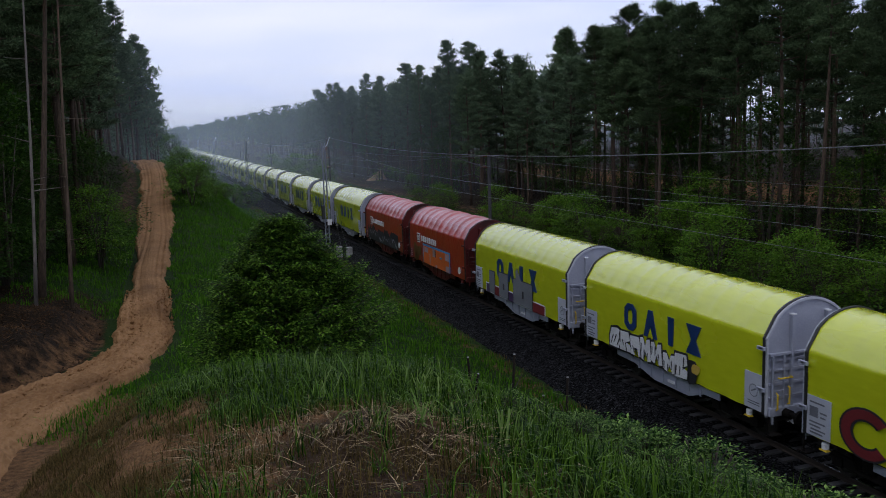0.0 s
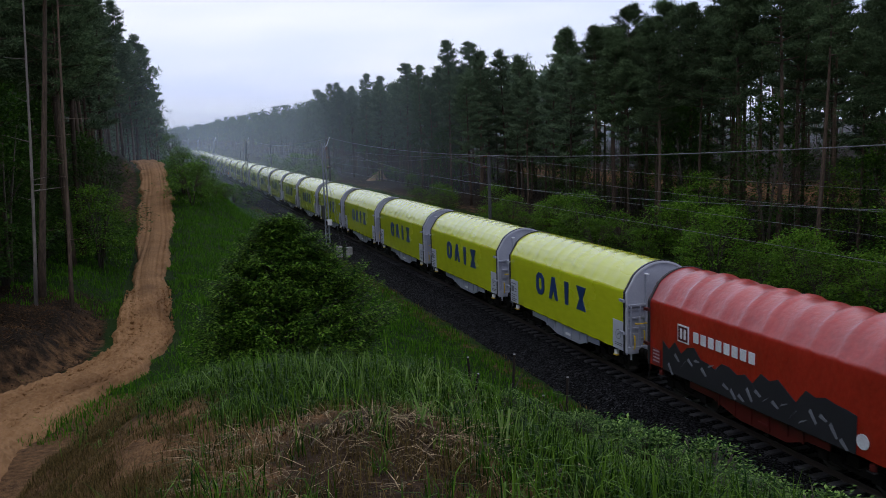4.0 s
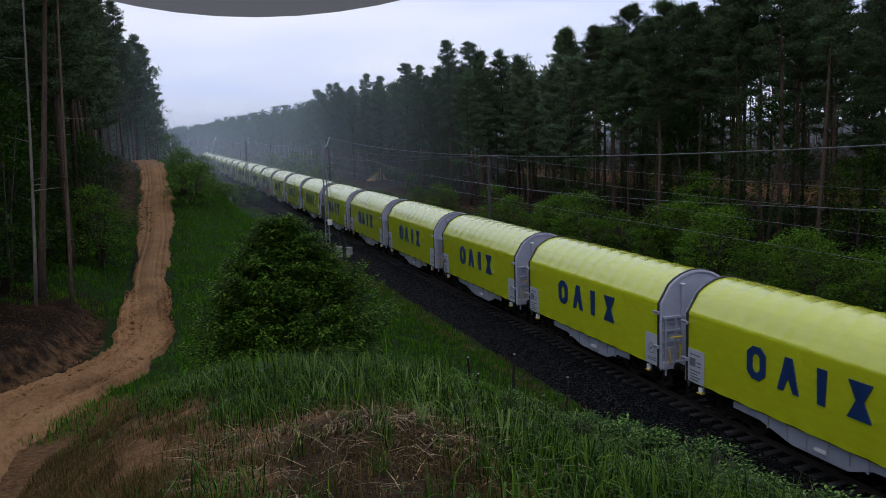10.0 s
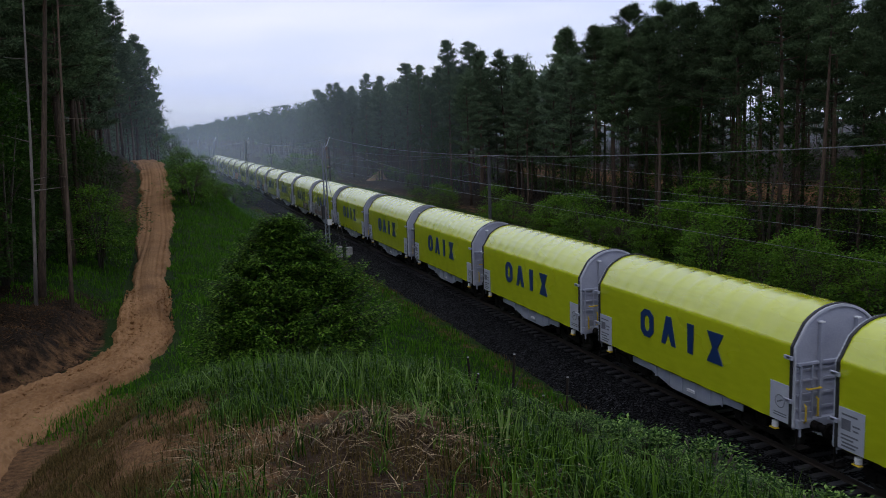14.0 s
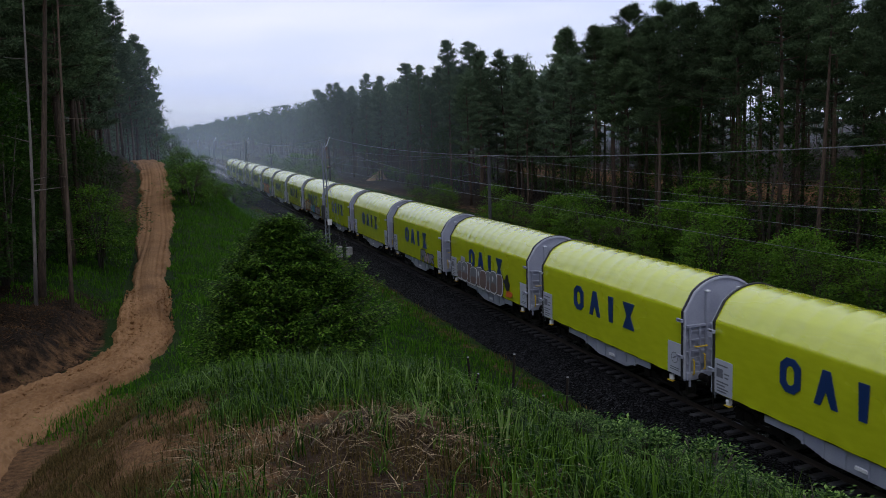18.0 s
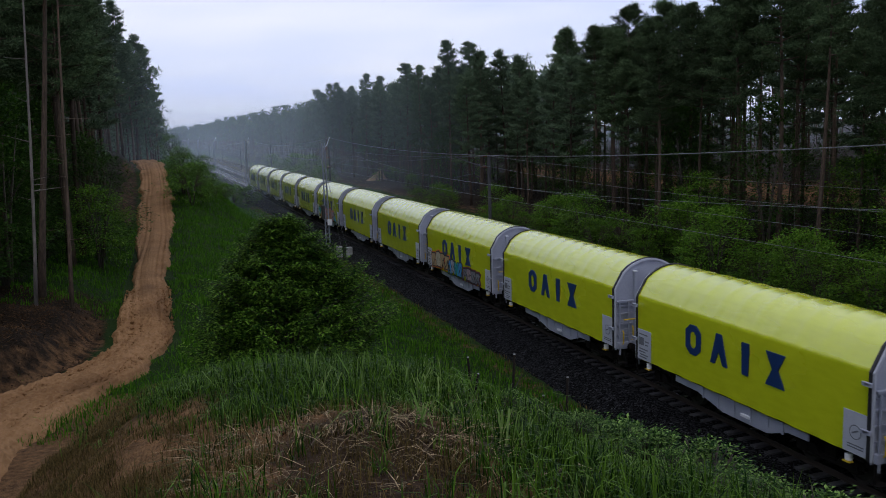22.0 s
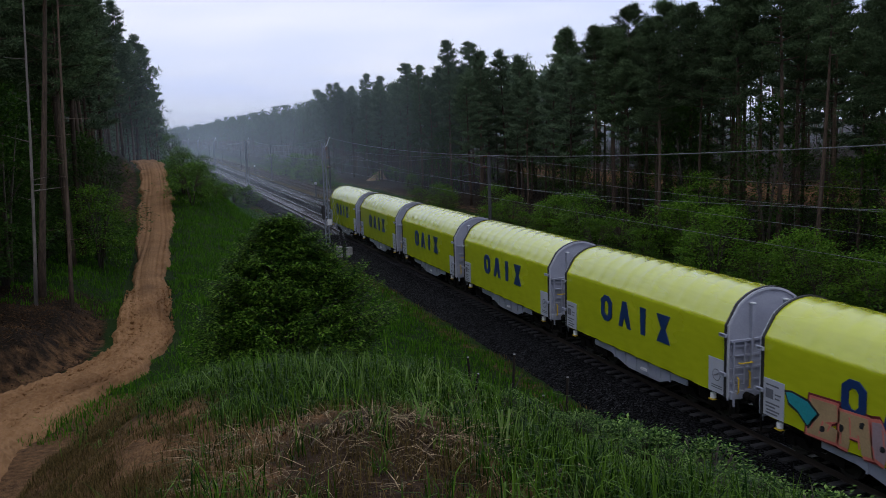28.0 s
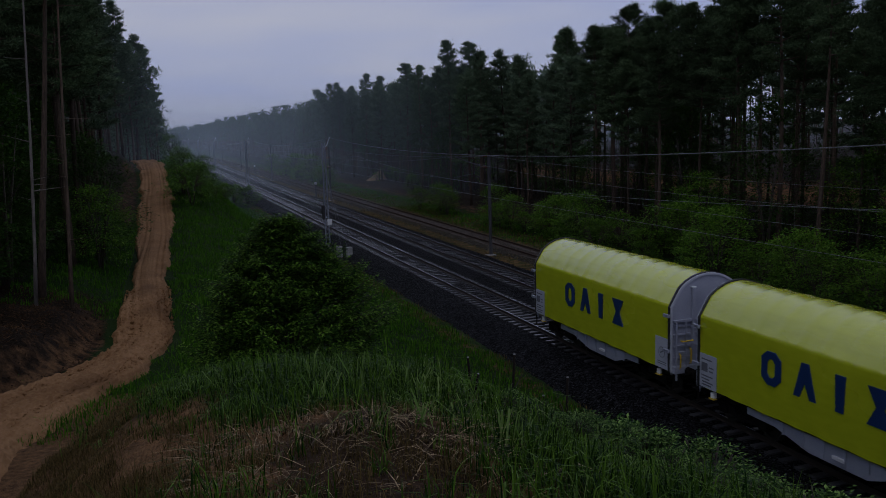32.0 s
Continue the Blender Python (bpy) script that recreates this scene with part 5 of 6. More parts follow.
def build_spray_bush(seed, h, w, sprays, per, leaf, mat):
    """A dense bush of leafy sprays that rise outward, widest low down and drawn to a loose top."""
    r = np.random.default_rng(seed)
    g = Geo()
    P, D = [], []
    for i in range(sprays):
        a, f = r.uniform(0, 6.283), r.uniform(0, 1) ** 1.15
        R = w / 2 * np.interp(f, [0, 0.12, 0.3, 0.55, 0.8, 1], [0.92, 1.0, 1.0, 0.84, 0.56, 0.16]) * (1 + 0.13 * math.sin(3 * a + seed) + 0.09 * math.sin(5 * a + 9 * f))
        out = np.array([math.cos(a), math.sin(a), 0])
        u = r.uniform(0.62, 1.08) if i % 9 else r.uniform(1.08, 1.22)
        tip = out * R * u + np.array([0, 0, max(f * h, 0.15)])
        reach = r.uniform(0.75, 1.45) * (0.6 + 0.4 * (1 - f))
        root = out * max(R * u - reach, 0.1 * R) + np.array([0, 0, max(f * h - reach * r.uniform(0.35, 0.8), 0.05)])
        if i % 2 == 0:
            g.tube([root, root * 0.45 + tip * 0.55 + np.array([0, 0, 0.06]), tip], [0.018, 0.012, 0.004], 3, False)
        s = r.uniform(0.2, 1.05, per)[:, None]
        side = np.array([-out[1], out[0], 0])
        lat = r.normal(size=(per, 1)) * 0.26 * (1.25 - s)
        P.append(root + (tip - root) * s + side * lat + np.array([0, 0, 1]) * (r.normal(size=(per, 1)) * 0.06 - np.abs(lat) * 0.22))
        D.append(out * 0.8 + side * np.sign(lat) * 0.7 + r.normal(size=(per, 3)) * np.array([0.4, 0.4, 0.30]) + np.array([0, 0, -0.1]))
    P, D = np.concatenate(P), np.concatenate(D)
    P[:, 2] = np.maximum(P[:, 2], 0.05)
    for i in range(11):
        a = i * 0.571
        e = np.array([math.cos(a) * w * 0.16, math.sin(a) * w * 0.16, h * r.uniform(0.45, 0.8)])
        g.tube([(0.08 * math.cos(a), 0.08 * math.sin(a), -0.3), e * np.array([0.3, 0.3, 0.5]), e], [0.075, 0.05, 0.012], 6)
    v, f = leaves_at(P, D, leaf * r.uniform(0.7, 1.4, len(P)), leaf * 0.28 * r.uniform(0.8, 1.2, len(P)), 0.3)
    trunk, crown = g.mesh("trunk", smooth=True), raw_mesh("crown", v, f)
    trunk.materials.append(M["bark_dark"])
    crown.materials.append(M[mat])
    return trunk, crown


rng = np.random.default_rng(21)
near_pines = [build_pine(100 + i, h, c, 38, 10, 46, 0.24, 0.012, th, spread=sp * 1.12, broad=0.125) for i, (h, c, th, sp) in enumerate(((18.5, 0.57, 0.20, 1.2), (17.2, 0.53, 0.17, 1.15), (19.0, 0.61, 0.19, 1.25), (16.0, 0.49, 0.15, 1.05), (18.0, 0.55, 0.21, 1.3)))]
mid_pines = [build_pine(140 + i, h, c, 34, 8, 34, 0.29, 0.012, 0.17, spread=1.35, needle="needles_hazed", broad=0.15) for i, (h, c) in enumerate(((18.0, 0.36), (17.0, 0.34), (19.0, 0.40), (16.0, 0.30)))]
PINE = "tall Scots pine with a bare reddish trunk and dark crown"

# forest beyond the tracks
for row, (x0, step, limit) in enumerate(((21.5, 4.1, 215), (25.0, 3.9, 200), (29.0, 4.2, 150), (33.5, 5.5, 80))):
    y = 14.0 + row
    while y < limit:
        x = x0 + rng.normal() * 1.1 + max(0, y - 120) * 0.012 * (1 if row == 0 else 0.6)
        kinds = near_pines if row < 2 and y < 76 else mid_pines
        set_tree(kinds[int(rng.integers(len(kinds)))], x, y + rng.normal() * 0.9, float(rng.uniform(0, 360)), rng.uniform(0.80, 1.08), "pine_tree", PINE, "tree", "pines of the forest beyond the tracks")
        y += step * rng.uniform(0.75, 1.3)

for x, y, k in ((24.5, 66.0, 0), (26.0, 65.5, 2), (24.3, 59.5, 4), (27.0, 60.6, 0), (25.0, 54.5, 2)):
    set_tree(near_pines[k], x, y, 37.0 * k + y, 1.0 if k else 0.96, "pine_tree", PINE, "tree", "pines of the forest beyond the tracks")

# forest beside the dirt road
for row, (x0, step, limit) in enumerate(((-22.6, 4.2, 150), (-25.5, 4.0, 140), (-29.0, 4.6, 90))):
    y = 53.0 if row == 0 else 44.0 if row == 1 else 36.0
    while y < limit:
        bend = max(0.0, min(1.0, (y - 112) / 50)) * 7.5
        kinds = near_pines if row < 2 and y < 72 else mid_pines
        set_tree(kinds[int(rng.integers(len(kinds)))], x0 + bend + rng.normal() * 0.7, y + rng.normal() * 0.7, float(rng.uniform(0, 360)), rng.uniform(0.95, 1.15), "pine_tree", PINE, "tree", "pines of the forest beside the road")
        y += step * rng.uniform(0.75, 1.3)
slim = build_pine(171, 20.0, 0.72, 20, 7, 34, 0.30, 0.0, 0.085, "bark_grey", broad=0.10)
stout = build_pine(172, 20.5, 0.68, 28, 8, 38, 0.30, 0.012, 0.175, broad=0.10)
ROADSIDE, BEYOND = "pines of the forest beside the road", "pines of the forest beyond the tracks"
set_tree(slim, -22.57, 40.0, 30, 1.0, "pine_tree", "slim pale grey trunk at the roadside bank", "tree", ROADSIDE, 0.2, 3.6)
set_tree(stout, -22.5, 41.5, 200, 1.0, "pine_tree", "stout reddish pine at the roadside bank", "tree", ROADSIDE, 0.2, 4.6)
slight = build_pine(173, 19.0, 0.74, 20, 7, 34, 0.30, 0.0, 0.09, broad=0.10)
set_tree(slight, -21.1, 39.5, 90, 1.0, "pine_tree", "slim leaning pine above the road", "tree", ROADSIDE, 0.2, 3.3)
set_tree(stout, 22.25, 67.9, 10, 0.85, "pine_tree", "tall reddish pine trunk at the forest edge", "tree", BEYOND, 0.2)
set_tree(build_pine(174, 18.5, 0.66, 28, 8, 38, 0.30, 0.0, 0.24, "bark_grey", spread=1.3, broad=0.10), 25.5, 62.5, 120, 1.0, "pine_tree", "thick grey forked pine trunk at the forest edge", "tree", BEYOND, 0.2, 1.0)
set_tree(stout, 21.75, 47.6, 250, 0.95, "pine_tree", "tall reddish pine trunk at the forest edge", "tree", BEYOND, 0.2)
set_tree(slight, 22.9, 46.3, 40, 1.05, "pine_tree", "slim reddish pine leaning at the forest edge", "tree", BEYOND, 0.2, 6.5)
set_tree(stout, 19.9, 40.4, 140, 0.9, "pine_tree", "stout reddish pine at the forest edge", "tree", BEYOND, 0.2, 1.3)
set_tree(slim, 23.7, 80.2, 0, 0.95, "pine_tree", "slim grey pine trunk at the forest edge", "tree", BEYOND, 0.2, 2.0)


def far_woods(name, label, spots, seed, n=60, leaf=1.2, low=0.3, girth=2.4):
    """Pines too many to count, joined into one mass: thin trunks and coarse tufts."""
    r = np.random.default_rng(seed)
    V, F, G, k = [], [], Geo(), 0
    for x, y, h in spots:
        z0 = float(land(x, y))
        t = low + (1 - low) * r.uniform(0, 1, n) ** 0.8
        rad = girth * np.sqrt(np.clip(1.05 - t, 0, 1)) * r.uniform(0.2, 1, n)
        a = r.uniform(0, 6.28, n)
        P = np.stack([x + rad * np.cos(a), y + rad * np.sin(a), z0 + h * t], 1)
        P = P[np.arange(n) // 16 * 16] + r.normal(size=(n, 3)) * np.array([0.55, 0.55, 0.24])
        D = r.normal(size=(n, 3)) * np.array([1, 1, 0.7]) + np.array([0, 0, 0.5])
        v, f = needles_at(P, D, leaf * r.uniform(0.7, 1.3, n), leaf * 0.17 * r.uniform(0.7, 1.3, n))
        V.append(v)
        F.append(f + k)
        k += len(v)
        G.tube([(x, y, z0 - 0.3), (x + r.normal() * 0.3, y, z0 + h * 0.9)], [0.17, 0.05], 4, False)
    crowns = tagged(piece(name, raw_mesh(name, np.concatenate(V), np.concatenate(F)), M["needles_hazed"]), label, "forest", kind="stuff")
    me = bpy.data.meshes.new("trunks")
    me.from_pydata(G.v, [], G.f)
    tagged(piece("far_trunk", me, M["bark_pine"], crowns), kind="stuff")


def strip(x0, x1, y0, y1, gap, h, seed):
    r = np.random.default_rng(seed)
    n = int((x1 - x0) * (y1 - y0) / gap ** 2)
    return [(float(a), float(b), float(c)) for a, b, c in zip(r.uniform(x0, x1, n), r.uniform(y0, y1, n), r.uniform(h * 0.76, h * 1.08, n))]


far_woods("far_forest", "deep pine forest beyond the tracks", strip(34, 62, 10, 330, 5.2, 17.0, 31), 31, 360, 0.62, 0.36, 2.6)
far_woods("far_forest", "pine forest edge farther along the tracks", strip(23.5, 36, 150, 330, 4.6, 17.0, 32), 32, 620, 0.56, 0.28, 2.5)
far_woods("far_forest", "deep pine forest beside the road", strip(-58, -31, 30, 330, 5.2, 18.5, 33), 33, 320, 0.8, 0.15, 2.6)
far_woods("far_forest", "pine forest edge farther along the road", strip(-34, -14.5, 140, 330, 4.6, 18.0, 34), 34, 420, 0.66, 0.2, 2.5)
# The strip before the bend is out of view, added to block skylight.
far_woods("far_forest", "unseen pine forest added before the road bend to shade the roadside", strip(-60, -25.5, -40, 33, 5.0, 18.5, 35), 35, 300, 0.85, 0.12, 2.4)
far_woods("far_forest", "distant pine forest beyond the tracks", strip(24, 64, 320, 900, 7.0, 17.5, 1), 11, 230, 1.0)
far_woods("far_forest", "distant pine forest beside the road", strip(-50, -13, 320, 900, 7.0, 18, 2), 12, 170, 1.1)
far_woods("far_forest", "distant pine forest at the end of the line", strip(-90, 120, 900, 980, 4.5, 18, 3), 13, 110, 2.0)
far_woods("far_forest", "pine forest on the rise beyond the tracks", strip(62, 95, -40, 330, 7.0, 19, 4), 14, 80, 1.1, 0.6)
far_woods("far_forest", "dense pine forest beyond the siding", strip(40, 75, 2, 75, 4.6, 18.0, 36), 36, 250, 0.7, 0.42, 2.6)
far_woods("far_forest", "pine forest behind the mound", strip(22, 60, -120, 10, 7.0, 18, 5), 15, 140, 1.2, 0.15)

# bushes and young broadleaf trees
BUSH = "dense green bush with small leaves"
bush_kinds = [build_broadleaf(300 + i, h, w, c, 34, 0.205, 6, "leaves") for i, (h, w, c) in enumerate(((3.6, 4.2, 60), (3.0, 4.6, 60), (4.6, 4.0, 70), (2.2, 2.8, 40)))]
young = [build_broadleaf(320 + i, h, w, c, 44, 0.20, 3, m, 0.10) for i, (h, w, c, m) in enumerate(((7.5, 4.4, 90, "leaves_shaded"), (6.0, 4.0, 80, "leaves"), (9.5, 4.6, 110, "leaves_shaded")))]
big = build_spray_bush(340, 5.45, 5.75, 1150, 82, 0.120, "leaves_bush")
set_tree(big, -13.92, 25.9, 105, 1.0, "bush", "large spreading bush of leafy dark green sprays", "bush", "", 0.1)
for i in range(26):
    y = 22 + i * 2.3 + rng.normal() * 0.5
    x = 14.0 + rng.normal() * 0.9 + 0.02 * (y - 30)
    if y > 84:
        break
    set_tree(bush_kinds[int(rng.integers(4))], x, y, float(rng.uniform(0, 360)), rng.uniform(0.68, 1.0), "bush", BUSH, "bush", "bushes beyond the tracks")
for i in range(14):
    set_tree(bush_kinds[int(rng.integers(4))], 17.5 + rng.normal() * 0.9, 24 + i * 3.6 + rng.normal(), float(rng.uniform(0, 360)), rng.uniform(0.7, 1.05), "bush", BUSH, "bush", "bushes beyond the tracks")
for x, y, s in ((14.2, 93.0, 0.9), (13.9, 90.0, 0.7), (13.2, 98.0, 0.75), (12.5, 150, 1.0), (13, 158, 1.1), (13, 168, 1.2), (12.5, 176, 1.1), (13, 186, 1.2), (12.5, 198, 1.2), (13, 210, 1.2), (13, 225, 1.3), (23.5, 150, 0.8), (24.3, 149, 0.6), (20.5, 146, 0.45), (22.0, 139, 0.5), (18.5, 118, 0.6), (19.6, 110, 0.55)):
    set_tree(bush_kinds[int(rng.integers(3))], x, y, float(rng.uniform(0, 360)), s, "bush", BUSH, "bush", "bushes beyond the tracks")
for x, y, kind, s in ((21.5, 70, 0, 1.0), (20.0, 52, 1, 0.9), (20.5, 45.5, 2, 1.1), (23.0, 58.0, 2, 1.1), (20.0, 33.0, 1, 1.1), (19.5, 30.0, 0, 1.0), (22.5, 37, 0, 1.1), (24, 80, 0, 1.0), (25.5, 62, 2, 1.0), (26, 50, 0, 1.0), (25, 42, 1, 1.1), (22, 112, 2, 1.0), (23, 130, 0, 1.1), (24, 160, 2, 1.2), (24, 190, 0, 1.2)):
    set_tree(young[kind], x, y, float(rng.uniform(0, 360)), s, "young_tree", "young broadleaf tree with light green leaves at the forest edge", "tree", "young trees at the forest edge")
for i in range(34):
    x, y = 22.5 + rng.uniform(0, 1) * 13, 16 + i * 3.6 + rng.normal() * 1.5
    set_tree(young[int(rng.integers(3))], float(x), float(y), float(rng.uniform(0, 360)), rng.uniform(0.6, 1.1), "young_tree", "young broadleaf tree among the pine trunks", "tree", "young trees at the forest edge")
for i in range(20):
    x, y = -24 - rng.uniform(0, 1) * 9, 42 + i * 1.8 + rng.normal() * 1.5
    set_tree(young[2 * int(rng.integers(2))], float(x), float(y), float(rng.uniform(0, 360)), rng.uniform(0.8, 1.3), "young_tree", "young broadleaf tree in the shade of the forest edge", "tree", "young trees beside the road")
for x, y, kind, s in ((-20.6, 54, 1, 0.85), (-20.7, 58, 0, 1.0), (-22.3, 65, 0, 1.0), (-25.5, 41, 0, 0.8), (-27.5, 43, 2, 0.7), (-24.8, 47, 0, 0.8), (-29, 38, 2, 0.7)):
    set_tree(young[kind], x, y, float(rng.uniform(0, 360)), s, "young_tree", "young broadleaf tree in the shade of the forest edge", "tree", "young trees beside the road")
for x, y, kind, s in ((-13.9, 81, 0, 1.1), (-12.8, 86, 1, 0.9), (-14.4, 86, 2, 0.9), (-12.4, 97, 1, 0.75), (-13.8, 103, 0, 0.7), (-11.5, 106, 0, 0.7), (-14.6, 112, 2, 0.75), (-11.0, 93, 3, 0.8), (-9.5, 100, 3, 0.8), (-5.6, 131, 3, 1.25), (-4.4, 124, 3, 1.3), (-12.5, 125, 0, 0.7), (-11.5, 140, 0, 0.7), (-10, 160, 1, 0.8), (-9, 185, 1, 0.8), (-8, 210, 1, 0.8), (-9, 240, 2, 0.6)):
    set_tree(bush_kinds[kind], x, y, float(rng.uniform(0, 360)), s, "bush", BUSH, "bush", "bushes between road and track")

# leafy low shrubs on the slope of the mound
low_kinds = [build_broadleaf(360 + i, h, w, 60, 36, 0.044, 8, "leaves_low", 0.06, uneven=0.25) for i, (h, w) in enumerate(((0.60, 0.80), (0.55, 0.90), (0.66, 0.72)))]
for d in (0.50, 0.57, 0.64, 0.71, 0.78, 0.85, 0.92):
    y = 2.7
    while y < (4.9 if d < 0.55 else 5.6 if d < 0.66 else 6.6):
        x = -16.5 + 3.4 * max(d ** 3 - (y / 11) ** 3, 0.02) ** (1 / 3) + rng.normal() * 0.06
        tall = 0.25 + 1.15 * (d - 0.5) - 0.045 * (y - 3.0)
        set_tree(low_kinds[int(rng.integers(3))], float(x), y + rng.normal() * 0.08, float(rng.uniform(0, 360)), tall / 0.6 * rng.uniform(0.72, 1.25), "low_shrub", "low shrub with wet green leaves, its glints painted as pale leaves", "shrub", "shrubs on the slope of the mound", 0.02)
        y += 0.34 + 0.2 * (d - 0.5)


def grass(name, label, count, area, keep, lo, hi, width, mat, seed, lean=0.6, droop=0.4, upright=1.0):
    """Blades over an area, thinned by keep(x, y)."""
    r = np.random.default_rng(seed)
    x, y = r.uniform(area[0], area[1], count), r.uniform(area[2], area[3], count)
    ok = r.uniform(0, 1, count) < keep(x, y)
    x, y = x[ok], y[ok]
    n = len(x)
    size = (0.75 + 0.35 * wave(x, y, 1.3, 3.0)) * np.where(name == "tall_grass", np.clip((y - 1.8) / 5.0, 0.3, 1) * np.where(x > -15.6, 0.75, 1), 1)
    v, f = blades(np.stack([x, y, land(x, y) - 0.01], 1), r.uniform(lo, hi, n) * np.clip(size, 0.35, 1.3), width * r.uniform(0.6, 1.3, n), r, lean, droop, upright)
    tagged(piece(name, raw_mesh(name, v, f), mat), label, "grass", kind="stuff")


def tussocks(name, label, count, per, area, keep, lo, hi, width, mat, seed, spread=0.07, lean=0.8, droop=0.5, upright=1.0, away=None):
    """Blades in tufts, each tuft with a height of its own; away: the point from which the tufts lean."""
    r = np.random.default_rng(seed)
    x, y = r.uniform(area[0], area[1], count), r.uniform(area[2], area[3], count)
    ok = r.uniform(0, 1, count) < keep(x, y)
    x, y = x[ok], y[ok]
    n = len(x)
    big = np.repeat(r.uniform(lo, hi, n) * np.clip(0.8 + 0.3 * wave(x, y, 1.3, 3.0), 0.45, 1.3) * np.clip(1.0 - 0.12 * (y - 6.0), 0.5, 1.0), per)
    turn = None if away is None else np.repeat(np.arctan2(y - away[1], x - away[0]) + r.normal(size=n) * 0.5, per) + r.normal(size=n * per) * 0.45
    bx, by = np.repeat(x, per) + r.normal(size=n * per) * spread, np.repeat(y, per) + r.normal(size=n * per) * spread
    v, f = blades(np.stack([bx, by, land(bx, by) - 0.012], 1), big * r.uniform(0.45, 1.1, n * per), width * r.uniform(0.55, 1.3, n * per), r, lean, droop, upright, turn)
    tagged(piece(name, raw_mesh(name, v, f), mat), label, "grass", kind="stuff")


def on_mound(x, y):
    d, _ = mound(x, y)
    return np.where(d < 1.25, 1.0, 0.0) * np.clip(1 - 1.25 * soil_patch(x, y), 0, 1) * np.where((x < -17.2) & (d > 0.95), 0.0, 1) * np.where((d > 0.47) & (x > -15.5) & (y < 6.9), 0.04, 1) * np.where((x < -17.75) & (y < 9.6), 0.05, 1)


def strip_keep(x, y):
    d, _ = mound(x, y)
    off = np.abs(x - road_x(y))
    return np.where((d > 1.15) & (off > 1.25 + 0.22 * np.sin(y * 0.9) + 0.12 * np.sin(y * 2.3 + 1) + 0.10 * np.sin(y * 5.7 + x * 3)) & (x > road_x(y)), 1.0, 0.0) * np.clip(1.2 - y / 130, 0.15, 1)


def west_keep(x, y):
    off = road_x(y) - x
    return np.where((off > 1.2) & (off < 6.0), 1.0, 0.0)


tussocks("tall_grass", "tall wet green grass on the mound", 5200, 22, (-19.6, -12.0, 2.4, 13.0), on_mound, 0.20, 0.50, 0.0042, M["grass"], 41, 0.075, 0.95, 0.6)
tussocks("tall_grass", "green tufts among the dry straw", 34, 14, (-17.4, -15.6, 2.9, 5.2), lambda x, y: np.ones_like(x), 0.14, 0.30, 0.0036, M["grass"], 52, 0.03, 0.9, 0.5)
tussocks("tall_grass", "green tufts on the worn patch", 46, 16, (-18.9, -17.0, 3.4, 7.2), lambda x, y: np.ones_like(x), 0.10, 0.24, 0.003, M["grass"], 53, 0.04, 0.9, 0.5)
tussocks("dull_grass", "short brownish grass on bare soil", 9000, 20, (-19.6, -15.4, 2.4, 11.0), lambda x, y: np.clip(soil_patch(x, y) * (0.5 + 0.5 * wave(x, y, 2.2, 1.0)) + 0.9 * ((x < -17.9) & (y < 9.5) & (mound(x, y)[0] < 1.12) & (mound(x, y)[0] > 0.6)), 0, 0.95), 0.06, 0.20, 0.0024, M["grass_dull"], 42, 0.05, 0.9)
grass("meadow_grass", "wet green meadow grass beside the railway", 110000, (-17.0, -3.6, 13, 118), strip_keep, 0.15, 0.42, 0.022, M["grass_strip"], 43)
grass("bank_grass", "grass on the flank between mound and road", 16000, (-23.5, -16.0, 10, 34), lambda x, y: np.where((x > road_x(y) + 1.6 + 0.4 * np.sin(y * 3.1)) & (mound(x, y)[0] > 1.0) & ((y > 22.5) | (x > -17.5)), 1.0, 0.0), 0.15, 0.5, 0.012, M["grass_strip"], 49, 0.9)
grass("meadow_grass", "green grass between road and forest", 12000, (-25, -18, 40, 74), west_keep, 0.15, 0.40, 0.02, M["grass_strip"], 44)
grass("verge_grass", "sparse green and brown grass around the siding", 26000, (6.6, 14.5, 20, 150), lambda x, y: np.where(np.abs(x - 10.05) > 1.3, 0.35, 0.06) + 0.5 * (x > 12), 0.1, 0.35, 0.025, M["grass_dull"], 45)
grass("verge_grass", "green grass strip beyond the siding", 14000, (11.8, 15.5, 20, 160), lambda x, y: np.ones_like(x) * 0.9, 0.15, 0.4, 0.025, M["grass_strip"], 46)
grass("edge_grass", "dull brownish grass along the ballast edge", 16000, (-4.6, -3.2, 14, 120), lambda x, y: np.clip(0.4 + 0.6 * wave(x, y, 0.8), 0, 1), 0.10, 0.26, 0.012, M["grass_dull"], 47)
tussocks("dull_grass", "brownish grass along the brow of the mound", 1000, 22, (-19.6, -17.6, 3.0, 11.0), lambda x, y: 1.0 * ((mound(x, y)[0] > 0.84) & (mound(x, y)[0] < 1.14)), 0.12, 0.28, 0.0024, M["grass_dull"], 54, 0.06, 0.9)
tussocks("broad_grass", "pale broad arching grass blades on the mound", 110, 9, (-18.2, -14.9, 2.9, 8.5), lambda x, y: np.where((x > -16.2) | (y > 5.5), 0.8, 0.25) * (1 - 0.9 * (soil_patch(x, y) > 0.5) * (x < -17)), 0.30, 0.52, 0.0058, M["grass_pale"], 55, 0.03, 1.3, 0.9)
tussocks("heath_tufts", "dark dry heath hanging over the bank", 900, 18, (-31, -20, 20, 42), lambda x, y: np.exp(-((road_x(y) - x - 3.9) / 0.55) ** 2), 0.12, 0.34, 0.012, M["litter"], 56, 0.12, 1.4, 0.6)
